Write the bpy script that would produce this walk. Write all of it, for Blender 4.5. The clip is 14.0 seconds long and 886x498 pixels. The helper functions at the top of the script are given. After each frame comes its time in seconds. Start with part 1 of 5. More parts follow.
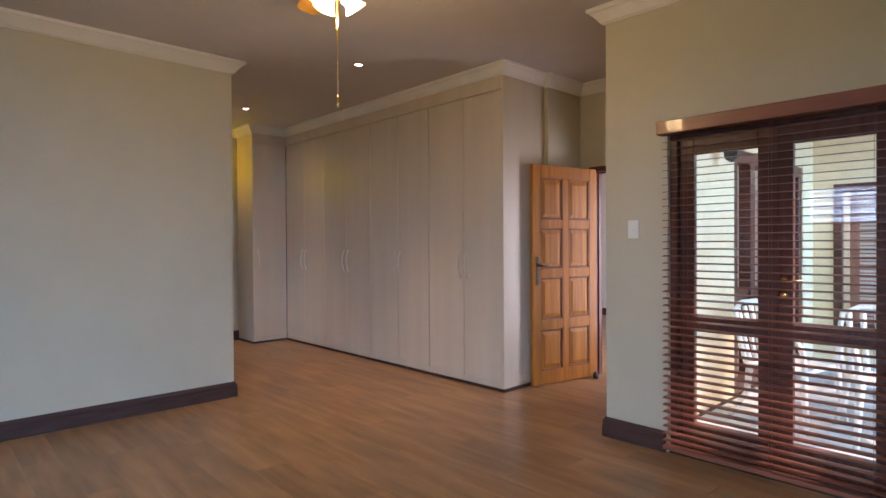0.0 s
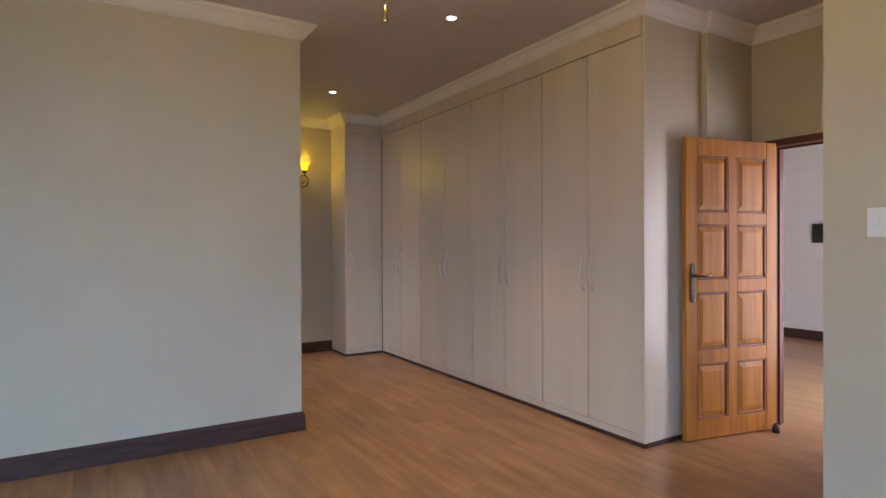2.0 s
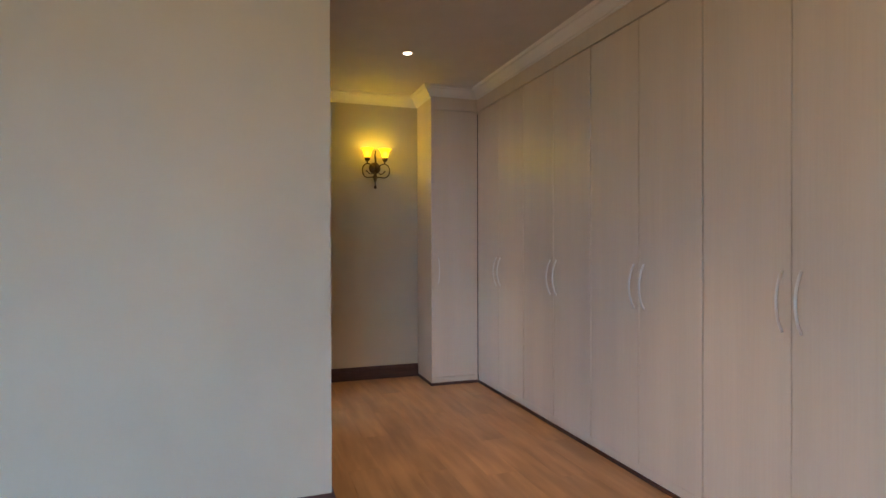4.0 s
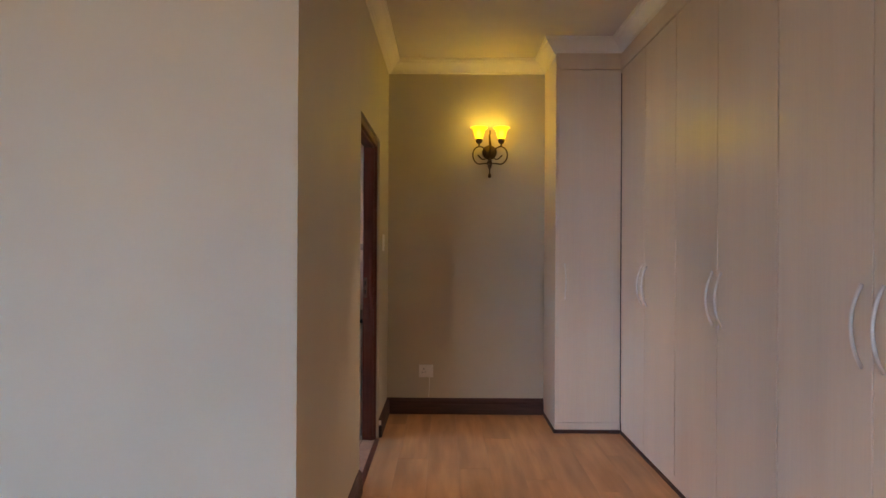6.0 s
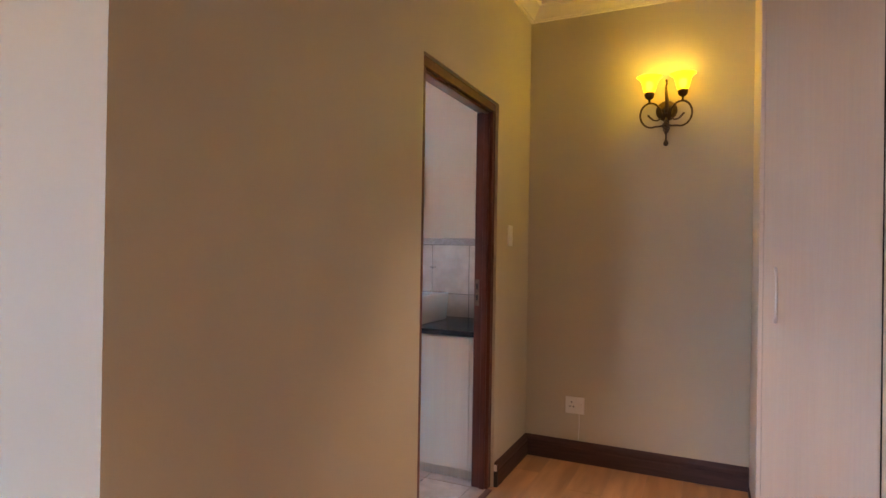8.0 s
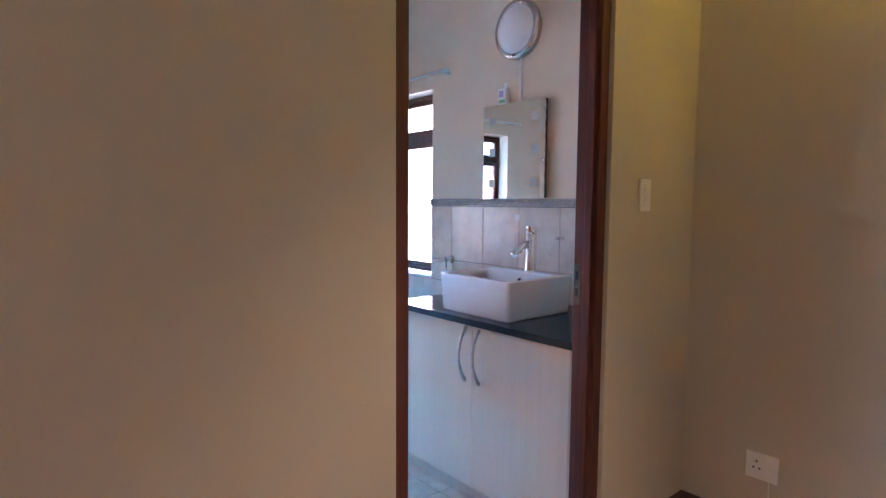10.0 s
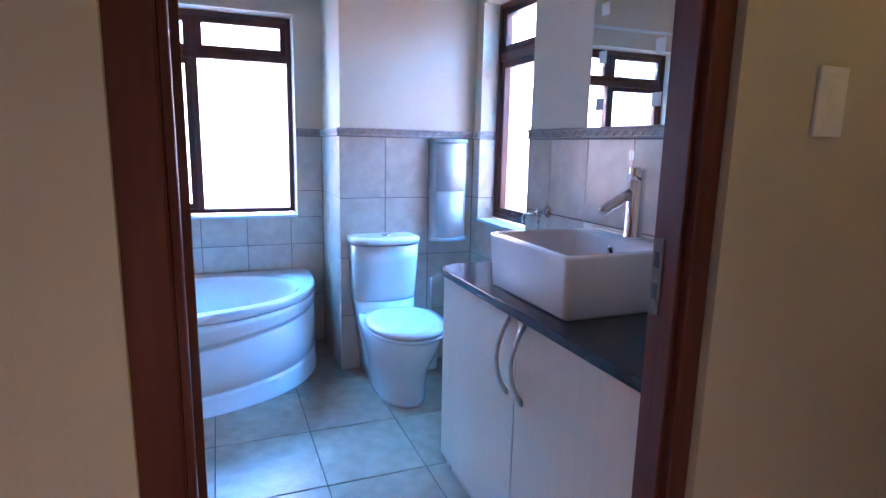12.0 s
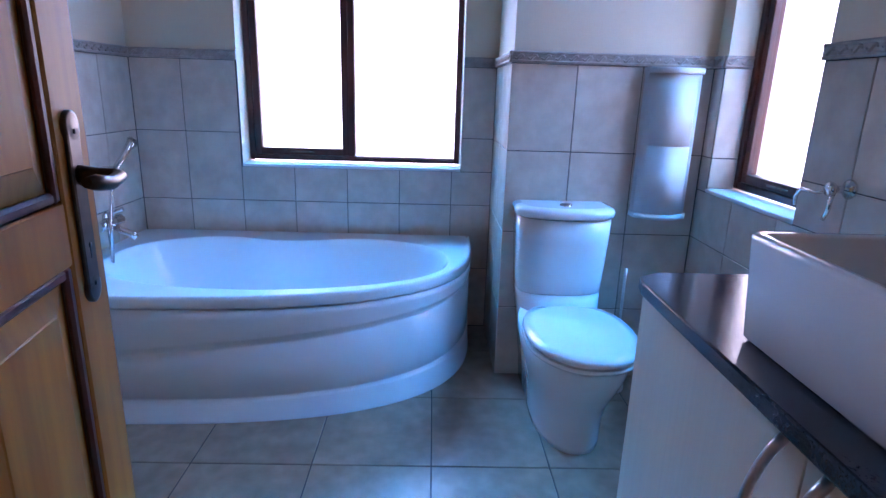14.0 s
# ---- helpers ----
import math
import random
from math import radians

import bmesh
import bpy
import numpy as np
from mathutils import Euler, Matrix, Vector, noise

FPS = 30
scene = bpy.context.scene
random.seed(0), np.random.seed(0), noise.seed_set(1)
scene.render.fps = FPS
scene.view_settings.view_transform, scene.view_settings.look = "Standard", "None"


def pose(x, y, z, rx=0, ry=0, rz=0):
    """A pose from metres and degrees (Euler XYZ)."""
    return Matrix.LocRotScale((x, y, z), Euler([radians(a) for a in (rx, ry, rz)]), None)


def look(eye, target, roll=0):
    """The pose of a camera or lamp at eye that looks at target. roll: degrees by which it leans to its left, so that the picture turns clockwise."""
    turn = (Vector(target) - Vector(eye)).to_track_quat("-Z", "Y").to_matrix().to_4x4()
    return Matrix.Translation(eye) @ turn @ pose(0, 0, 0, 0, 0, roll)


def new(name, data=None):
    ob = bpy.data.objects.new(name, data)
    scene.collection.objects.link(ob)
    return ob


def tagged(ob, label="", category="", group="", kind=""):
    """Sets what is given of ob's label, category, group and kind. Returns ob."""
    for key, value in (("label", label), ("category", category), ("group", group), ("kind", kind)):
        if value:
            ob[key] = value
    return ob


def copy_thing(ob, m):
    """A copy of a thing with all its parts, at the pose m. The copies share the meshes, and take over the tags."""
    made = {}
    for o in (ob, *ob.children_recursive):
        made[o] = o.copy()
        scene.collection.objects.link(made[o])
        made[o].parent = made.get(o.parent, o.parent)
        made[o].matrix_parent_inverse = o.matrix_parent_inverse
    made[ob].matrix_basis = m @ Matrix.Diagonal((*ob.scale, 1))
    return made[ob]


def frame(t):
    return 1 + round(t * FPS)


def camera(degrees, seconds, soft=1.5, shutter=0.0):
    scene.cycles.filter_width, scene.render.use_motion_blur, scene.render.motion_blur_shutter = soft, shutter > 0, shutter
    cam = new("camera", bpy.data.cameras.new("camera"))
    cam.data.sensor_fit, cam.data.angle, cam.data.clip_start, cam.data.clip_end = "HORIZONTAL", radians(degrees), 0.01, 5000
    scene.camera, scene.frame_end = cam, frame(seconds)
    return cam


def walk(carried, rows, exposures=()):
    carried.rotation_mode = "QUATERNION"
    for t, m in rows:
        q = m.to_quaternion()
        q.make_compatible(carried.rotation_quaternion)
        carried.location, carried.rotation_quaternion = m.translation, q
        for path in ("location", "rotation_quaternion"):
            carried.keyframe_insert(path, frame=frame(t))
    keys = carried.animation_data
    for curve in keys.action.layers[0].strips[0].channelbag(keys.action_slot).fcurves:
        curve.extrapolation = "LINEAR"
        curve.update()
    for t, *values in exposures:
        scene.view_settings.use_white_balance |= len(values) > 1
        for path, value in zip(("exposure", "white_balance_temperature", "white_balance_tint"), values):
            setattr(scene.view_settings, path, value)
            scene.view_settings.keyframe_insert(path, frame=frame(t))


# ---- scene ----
# camera and walk
cam = camera(76.0, 14.0)
PATH = [
    (0.0, (-2.02, -4.812, 1.311), (-0.648, -3.357, 1.293), -0.3),
    (0.5, (-1.852, -4.655, 1.322), (-0.561, -3.127, 1.305), -0.2),
    (1.0, (-1.639, -4.482, 1.323), (-0.439, -2.883, 1.309), -0.3),
    (1.5, (-1.433, -4.264, 1.321), (-0.309, -2.61, 1.309), -0.2),
    (2.0, (-1.232, -3.994, 1.311), (-0.188, -2.288, 1.301), -0.2),
    (2.5, (-1.005, -3.729, 1.331), (-0.05, -1.972, 1.319), -0.3),
    (3.0, (-0.769, -3.44, 1.346), (0.082, -1.63, 1.337), -0.2),
    (5.5, (0.252, -2.02, 1.36), (0.460, -0.03, 1.352), 0.0),
    (6.0, (0.49, -1.80, 1.345), (0.482, 0.2, 1.347), 0.3),
    (6.5, (0.669, -1.57, 1.348), (0.463, 0.419, 1.347), 0.5),
    (7.0, (0.837, -1.306, 1.345), (0.417, 0.65, 1.343), 0.7),
    (7.5, (0.965, -1.02, 1.315), (0.338, 0.879, 1.322), 0.8),
    (8.0, (1.085, -0.718, 1.296), (0.235, 1.092, 1.305), 0.9),
    (10.5, (1.153, 0.821, 1.366), (-0.473, 1.965, 1.152), 0.7),
    (11.0, (1.035, 1.084, 1.343), (-0.676, 2.087, 1.079), 1.3),
    (11.5, (0.895, 1.276, 1.324), (-0.879, 2.145, 1.012), 1.2),
    (12.0, (0.738, 1.445, 1.306), (-1.089, 2.175, 0.945), 1.2),
    (12.5, (0.583, 1.592, 1.297), (-1.284, 2.181, 0.886), 1.2),
    (13.0, (0.41, 1.692, 1.276), (-1.496, 2.101, 0.83), 1.3),
    (13.5, (0.176, 1.742, 1.249), (-1.748, 1.979, 0.758), 1.4),
    (14.0, (-0.059, 1.766, 1.23), (-1.985, 1.813, 0.692), 1.7),
]
EXPOSURES = [(0.0, -0.05, 6950, 31), (3.0, 0.10, 6780, 28), (5.5, 0.14, 6950, 34), (8.0, 0.74, 7250, 41), (10.4, 0.70, 5850, 39), (11.5, 0.34, 5650, 42), (12.5, 0.02, 5480, 43), (13.5, -0.35, 5500, 44), (14.0, -0.5, 5480, 43)]
SCONCE_POWER, FAN_POWER, SPOT_POWER = 1.8, 34.0, 84.0
walk(cam, [(t, look(eye, target, roll)) for t, eye, target, roll in PATH], EXPOSURES)

# ---- world, sun, large lights ----
SUN_DIR = Vector((0.55, -0.80, 1.05)).normalized()
world = bpy.data.worlds.new("sky")
scene.world = world
world.use_nodes = True
wn = world.node_tree.nodes
sky = wn.new("ShaderNodeTexSky")
sky.sky_type = "NISHITA"
sky.sun_disc = False
sky.sun_elevation = math.asin(SUN_DIR.z)
sky.sun_rotation = math.atan2(SUN_DIR.x, SUN_DIR.y)
wn["Background"].inputs["Strength"].default_value = 0.15
world.node_tree.links.new(sky.outputs[0], wn["Background"].inputs["Color"])
sun = new("sun", bpy.data.lights.new("sun", "SUN"))
sun.data.energy, sun.data.angle, sun.data.color = 4.8, radians(0.5), (1.0, 0.95, 0.86)
sun.matrix_world = look(SUN_DIR * 20, (0, 0, 0))


def area_lamp(name, eye, target, w, h, power, color, spread=180):
    lamp = new(name, bpy.data.lights.new(name, "AREA"))
    lamp.data.shape, lamp.data.size, lamp.data.size_y = "RECTANGLE", w, h
    lamp.data.energy, lamp.data.color = power, color
    lamp.matrix_world = look(eye, target)
    lamp.data.spread = radians(spread)
    return lamp


def point_lamp(name, place, power, color, radius=0.03):
    lamp = new(name, bpy.data.lights.new(name, "POINT"))
    lamp.data.energy, lamp.data.color, lamp.data.shadow_soft_size = power, color, radius
    lamp.location = place
    return lamp


# daylight at the openings
SKY_BLUE = (0.03, 0.47, 1.0)
area_lamp("daylight_bath_west", (-4.05, 1.365, 2.42), (-2.95, 1.365, 1.30), 2.0, 1.1, 500, SKY_BLUE)
area_lamp("daylight_bath_north", (-2.015, 3.95, 2.42), (-2.015, 2.90, 1.30), 1.6, 1.1, 400, SKY_BLUE)
area_lamp("daylight_lounge", (4.2, -2.85, 1.1), (4.4, 2, 1.0), 1.7, 1.8, 90, (0.85, 0.92, 1.0))


# ---- materials ----
def material(name, color, rough=0.5, metal=0.0, grain=(6, 6, 6), amount=0.08, bump=0.0, bump_scale=60.0, second=None, spread=0.0,
             coat=0.0, emit=None, strength=0.0, spec=0.5, stain=(1.3, 1.3, 1.3), stain_amount=0.06):
    """A surface with grain and stains at real-world size. second: the colour at the other end of the grain. spread: change from piece to piece."""
    m = bpy.data.materials.new(name)
    m.use_nodes = True
    n, l = m.node_tree.nodes, m.node_tree.links
    b = n["Principled BSDF"]
    b.inputs["Roughness"].default_value, b.inputs["Metallic"].default_value = rough, metal
    b.inputs["Coat Weight"].default_value = coat
    b.inputs["Specular IOR Level"].default_value = spec
    if emit:
        b.inputs["Emission Color"].default_value = (*emit, 1)
        b.inputs["Emission Strength"].default_value = strength
    geo = n.new("ShaderNodeNewGeometry")
    place = geo.outputs["Position"]
    if spread:
        info = n.new("ShaderNodeObjectInfo")
        shift = n.new("ShaderNodeVectorMath")
        shift.operation = "MULTIPLY_ADD"
        comb = n.new("ShaderNodeCombineXYZ")
        for i in range(3):
            l.new(info.outputs["Random"], comb.inputs[i])
        l.new(comb.outputs[0], shift.inputs[0])
        shift.inputs[1].default_value = (17.3, 31.7, 23.1)
        l.new(place, shift.inputs[2])
        place = shift.outputs[0]

    def noise_of(scale, detail=4.0):
        mp = n.new("ShaderNodeMapping")
        mp.inputs["Scale"].default_value = scale
        l.new(place, mp.inputs["Vector"])
        t = n.new("ShaderNodeTexNoise")
        t.inputs["Scale"].default_value = 1.0
        t.inputs["Detail"].default_value = detail
        l.new(mp.outputs[0], t.inputs["Vector"])
        return t.outputs["Fac"]

    g1, g2 = noise_of(grain, 5.0), noise_of(stain, 2.0)
    ramp = n.new("ShaderNodeValToRGB")
    other = second or tuple(c * (1 - 2.2 * amount) for c in color)
    ramp.color_ramp.elements[0].color, ramp.color_ramp.elements[1].color = (*other, 1), (*color, 1)
    ramp.color_ramp.elements[0].position, ramp.color_ramp.elements[1].position = 0.34, 0.66
    l.new(g1, ramp.inputs[0])
    hsv = n.new("ShaderNodeHueSaturation")
    l.new(ramp.outputs[0], hsv.inputs["Color"])
    span = n.new("ShaderNodeMapRange")
    span.inputs["From Min"].default_value, span.inputs["From Max"].default_value = 0.3, 0.7
    span.inputs["To Min"].default_value, span.inputs["To Max"].default_value = 1 - 2 * stain_amount, 1 + stain_amount
    l.new(g2, span.inputs["Value"])
    value = span.outputs[0]
    if spread:
        mul = n.new("ShaderNodeMapRange")
        mul.inputs["To Min"].default_value, mul.inputs["To Max"].default_value = 1 - spread, 1 + spread * 0.6
        l.new(info.outputs["Random"], mul.inputs["Value"])
        prod = n.new("ShaderNodeMath")
        prod.operation = "MULTIPLY"
        l.new(mul.outputs[0], prod.inputs[0])
        l.new(value, prod.inputs[1])
        value = prod.outputs[0]
    l.new(value, hsv.inputs["Value"])
    l.new(hsv.outputs[0], b.inputs["Base Color"])
    ro = n.new("ShaderNodeMapRange")
    ro.inputs["To Min"].default_value, ro.inputs["To Max"].default_value = max(0.02, rough * 0.8), min(1, rough * 1.2)
    l.new(g2, ro.inputs["Value"])
    l.new(ro.outputs[0], b.inputs["Roughness"])
    if bump:
        bp = n.new("ShaderNodeBump")
        bp.inputs["Strength"].default_value, bp.inputs["Distance"].default_value = bump, 0.004
        l.new(noise_of((bump_scale,) * 3, 3.0) if bump_scale else g1, bp.inputs["Height"])
        l.new(bp.outputs[0], b.inputs["Normal"])
    return m


def glass_material(name, tint=(1, 1, 1), rough=0.0):
    m = bpy.data.materials.new(name)
    m.use_nodes = True
    b = m.node_tree.nodes["Principled BSDF"]
    b.inputs["Base Color"].default_value = (*tint, 1)
    b.inputs["Transmission Weight"].default_value = 1.0
    b.inputs["Roughness"].default_value, b.inputs["IOR"].default_value = rough, 1.45
    return m


def glow_material(name, color, strength):
    m = bpy.data.materials.new(name)
    m.use_nodes = True
    n = m.node_tree.nodes
    e = n.new("ShaderNodeEmission")
    e.inputs["Color"].default_value, e.inputs["Strength"].default_value = (*color, 1), strength
    m.node_tree.links.new(e.outputs[0], n["Material Output"].inputs["Surface"])
    return m


PAINT = material("wall_paint", (0.545, 0.492, 0.370), 0.62, amount=0.02, grain=(3, 3, 3), bump=0.12, bump_scale=140, stain_amount=0.02)
BATH_PAINT = material("bath_paint", (0.71, 0.575, 0.42), 0.6, amount=0.02, grain=(3, 3, 3), bump=0.1, bump_scale=140, stain_amount=0.02)
LOUNGE_PAINT = material("lounge_paint", (0.72, 0.70, 0.66), 0.6, amount=0.02, bump=0.1, bump_scale=140, stain_amount=0.02)
PATIO_PAINT = material("patio_paint", (0.82, 0.60, 0.36), 0.7, amount=0.03, bump=0.2, bump_scale=90, stain_amount=0.04)
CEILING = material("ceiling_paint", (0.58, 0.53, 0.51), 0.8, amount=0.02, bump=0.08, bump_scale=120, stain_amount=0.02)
CORNICE = material("cornice_plaster", (0.78, 0.74, 0.69), 0.7, amount=0.02, bump=0.05, bump_scale=80, stain_amount=0.03)
SKIRTING = material("skirting_wood", (0.075, 0.034, 0.029), 0.58, grain=(4, 4, 60), second=(0.045, 0.020, 0.018), bump=0.1, bump_scale=0, spec=0.35)
VENEER = material("cupboard_veneer", (0.655, 0.548, 0.425), 0.36, grain=(110, 110, 2.2), second=(0.632, 0.522, 0.402), bump=0.05, bump_scale=0, stain=(5, 5, 0.35), stain_amount=0.03)
VENEER_EDGE = material("cupboard_edge", (0.55, 0.46, 0.37), 0.45, grain=(70, 70, 2), amount=0.05)
# near-black wardrobe body, so the shade in the door gaps is in the colour
CARCASS_SHADE = material("gap_shade", (0.035, 0.025, 0.02), 0.8, amount=0.05)
HANDLE_SATIN = material("satin_handle", (0.80, 0.76, 0.70), 0.36, 0.55, amount=0.04)
PINE = material("door_wood", (0.52, 0.198, 0.028), 0.46, grain=(26, 26, 1.5), second=(0.38, 0.135, 0.028), bump=0.07, bump_scale=0, spec=0.25, stain=(3, 3, 0.8), stain_amount=0.10)
PINE_PANEL = material("door_panel_wood", (0.56, 0.225, 0.036), 0.46, grain=(30, 30, 1.8), second=(0.40, 0.145, 0.03), bump=0.07, bump_scale=0, spec=0.25, stain=(4, 4, 0.7), stain_amount=0.12)
# darkened door wood: the shade lines round the panels, put into the moulding colour
PINE_SHADE = material("door_moulding_shade", (0.24, 0.078, 0.020), 0.46, grain=(26, 26, 1.5), second=(0.22, 0.075, 0.020))
MERANTI = material("frame_wood", (0.135, 0.040, 0.026), 0.38, grain=(30, 30, 2.2), second=(0.085, 0.024, 0.017), bump=0.08, bump_scale=0, coat=0.05, spec=0.35, stain_amount=0.10)
BLIND_WOOD = material("blind_wood", (0.27, 0.088, 0.052), 0.40, grain=(30, 2, 30), second=(0.20, 0.062, 0.038), coat=0.1)
FAN_BLADE = material("fan_blade_wood", (0.42, 0.235, 0.045), 0.4, grain=(30, 30, 2), second=(0.33, 0.17, 0.03))
BRONZE = material("bronze_iron", (0.11, 0.075, 0.055), 0.45, 0.7, amount=0.15, grain=(40, 40, 40), bump=0.2, bump_scale=200)
OLD_BRASS = material("old_brass", (0.20, 0.16, 0.125), 0.33, 0.9, amount=0.15, grain=(50, 50, 50))
BRASS = material("brass", (0.75, 0.55, 0.22), 0.25, 1.0, amount=0.05)
CHROME = material("chrome", (0.80, 0.80, 0.82), 0.10, 1.0, amount=0.02, stain_amount=0.02)
STEEL = material("brushed_steel", (0.62, 0.61, 0.60), 0.28, 1.0, amount=0.05, grain=(8, 8, 120))
PLASTIC = material("white_plastic", (0.80, 0.79, 0.75), 0.35, amount=0.02, stain_amount=0.02)
SATIN_WHITE = material("satin_white", (0.60, 0.60, 0.60), 0.55, amount=0.02, stain_amount=0.02, spec=0.35)
CERAMIC = material("white_ceramic", (0.83, 0.83, 0.82), 0.09, amount=0.01, stain_amount=0.015, coat=0.4)
ACRYLIC = material("bath_acrylic", (0.82, 0.83, 0.84), 0.16, amount=0.01, stain_amount=0.02, coat=0.2)
GRANITE = material("black_granite", (0.030, 0.034, 0.040), 0.16, grain=(260, 260, 260), second=(0.010, 0.012, 0.016), stain_amount=0.12, stain=(30, 30, 30), spec=0.4)
WALL_TILE = material("wall_tile", (0.66, 0.53, 0.43), 0.22, grain=(14, 14, 14), second=(0.57, 0.445, 0.355), spread=0.05, bump=0.03, bump_scale=40, stain=(5, 5, 5), stain_amount=0.05)
FLOOR_TILE = material("floor_tile", (0.46, 0.30, 0.21), 0.30, grain=(16, 16, 16), second=(0.36, 0.23, 0.155), spread=0.07, bump=0.05, bump_scale=30, stain=(5, 5, 5), stain_amount=0.10)
GROUT = material("grout", (0.07, 0.065, 0.07), 0.9, amount=0.1, grain=(30, 30, 30))
BORDER = material("border_tile", (0.42, 0.35, 0.30), 0.35, grain=(40, 40, 40), second=(0.33, 0.27, 0.235))
SILL = material("sill_tile", (0.78, 0.77, 0.74), 0.25, amount=0.03)
LAMINATE = material("laminate", (0.46, 0.25, 0.118), 0.34, grain=(14, 1.6, 4), second=(0.315, 0.160, 0.072), spread=0.05, bump=0.02, bump_scale=90, stain=(5, 1.6, 2), stain_amount=0.12)
SUBFLOOR = material("floor_gap", (0.12, 0.07, 0.04), 0.8, amount=0.1)
CONCRETE = material("patio_paving", (0.66, 0.64, 0.60), 0.7, amount=0.08, bump=0.2, bump_scale=30)
GRASS = material("ground_grass", (0.10, 0.13, 0.05), 0.9, grain=(20, 20, 20), second=(0.06, 0.08, 0.03), bump=0.5, bump_scale=60)
BRICK = material("face_brick", (0.33, 0.15, 0.10), 0.8, amount=0.12, grain=(12, 12, 12), bump=0.2)
BLACK = material("black_plastic", (0.018, 0.018, 0.020), 0.4, amount=0.05)
ROOF = material("roof_board", (0.78, 0.77, 0.74), 0.7, amount=0.03)
CURTAIN_ROD = material("rod_white", (0.78, 0.76, 0.72), 0.35, amount=0.02)
GLASS = glass_material("clear_glass")
FROST = material("frosted_square", (0.55, 0.57, 0.56), 0.55, amount=0.03)
OPAL = material("opal_glass", (0.80, 0.79, 0.77), 0.25, amount=0.02)
AQUA = material("aqua_bottle", (0.05, 0.45, 0.60), 0.25, amount=0.05)
AGED = material("aged_bronze", (0.085, 0.062, 0.050), 0.33, 0.8, amount=0.15, grain=(50, 50, 50))
LILAC = material("lilac_print", (0.42, 0.35, 0.58), 0.5, amount=0.05)
GREEN = material("green_print", (0.20, 0.42, 0.16), 0.5, amount=0.05)
SHADE_GLOW = material("amber_glass", (0.75, 0.55, 0.10), 0.35, emit=(1.0, 0.70, 0.02), strength=1.15)
sg = SHADE_GLOW.node_tree
clear, blend = sg.nodes.new("ShaderNodeBsdfTransparent"), sg.nodes.new("ShaderNodeMixShader")
clear.inputs[0].default_value, blend.inputs[0].default_value = (1.0, 0.86, 0.25, 1), 0.42
sg.links.new(sg.nodes["Principled BSDF"].outputs[0], blend.inputs[1])
sg.links.new(clear.outputs[0], blend.inputs[2])
sg.links.new(blend.outputs[0], sg.nodes["Material Output"].inputs["Surface"])
BULB_GLOW = glow_material("bulb_glow", (1.0, 0.92, 0.35), 12)
FAN_GLOW = material("fan_shade_glass", (0.85, 0.78, 0.60), 0.4, emit=(1.0, 0.80, 0.45), strength=4.0)
FAN_BULB = glow_material("fan_bulb_glow", (1.0, 0.85, 0.55), 5)
SPOT_GLOW = glow_material("downlight_glow", (1.0, 0.88, 0.70), 14)
OUTSIDE = glow_material("bright_distance", (1.0, 0.92, 0.86), 11.0)
WEST_SKY = glow_material("bright_west_sky", (0.45, 0.70, 1.0), 13.0)
SOUTH_SKY = glow_material("bright_south_sky", (0.22, 0.60, 1.0), 24.0)
MIRROR = bpy.data.materials.new("mirror_silver")
MIRROR.use_nodes = True
MIRROR.node_tree.nodes["Principled BSDF"].inputs["Metallic"].default_value = 1.0
MIRROR.node_tree.nodes["Principled BSDF"].inputs["Roughness"].default_value = 0.015
MIRROR.node_tree.nodes["Principled BSDF"].inputs["Base Color"].default_value = (0.86, 0.89, 0.87, 1)


# ---- mesh helpers ----
def box(bm, x0, x1, y0, y1, z0, z1, bevel=0.0, seg=1):
    tmp = bmesh.new() if bevel else bm
    v = [tmp.verts.new(p) for p in ((x0, y0, z0), (x1, y0, z0), (x1, y1, z0), (x0, y1, z0), (x0, y0, z1), (x1, y0, z1), (x1, y1, z1), (x0, y1, z1))]
    for f in ((0, 3, 2, 1), (4, 5, 6, 7), (0, 1, 5, 4), (1, 2, 6, 5), (2, 3, 7, 6), (3, 0, 4, 7)):
        tmp.faces.new([v[i] for i in f])
    if bevel:
        bmesh.ops.bevel(tmp, geom=list(tmp.edges), offset=bevel, segments=seg, affect="EDGES", profile=0.5)
        merge(bm, tmp)
    return bm


def merge(bm, tmp, m=None):
    made = {}
    for v in tmp.verts:
        made[v] = bm.verts.new((m @ v.co) if m else v.co)
    for f in tmp.faces:
        try:
            g = bm.faces.new([made[v] for v in f.verts])
            g.smooth = f.smooth
        except ValueError:
            pass
    tmp.free()


def prism(bm, poly, z0, z1):
    a = [bm.verts.new((x, y, z0)) for x, y in poly]
    b = [bm.verts.new((x, y, z1)) for x, y in poly]
    n = len(poly)
    bm.faces.new(a[::-1])
    bm.faces.new(b)
    for i in range(n):
        bm.faces.new((a[i], a[(i + 1) % n], b[(i + 1) % n], b[i]))
    return bm


def lathe(bm, profile, n=24, m=None, smooth=True):
    """Turns (radius, height) pairs about z; m lays it in place."""
    m = m or Matrix()
    rings = []
    for r, z in profile:
        if r < 1e-5:
            rings.append([bm.verts.new(m @ Vector((0, 0, z)))])
        else:
            rings.append([bm.verts.new(m @ Vector((r * math.cos(2 * math.pi * i / n), r * math.sin(2 * math.pi * i / n), z))) for i in range(n)])
    for a, b in zip(rings, rings[1:]):
        for i in range(n):
            j = (i + 1) % n
            loop = [a[i % len(a)], a[j % len(a)], b[j % len(b)], b[i % len(b)]]
            loop = [v for k, v in enumerate(loop) if v not in loop[:k]]
            if len(loop) > 2:
                f = bm.faces.new(loop)
                f.smooth = smooth
    return bm


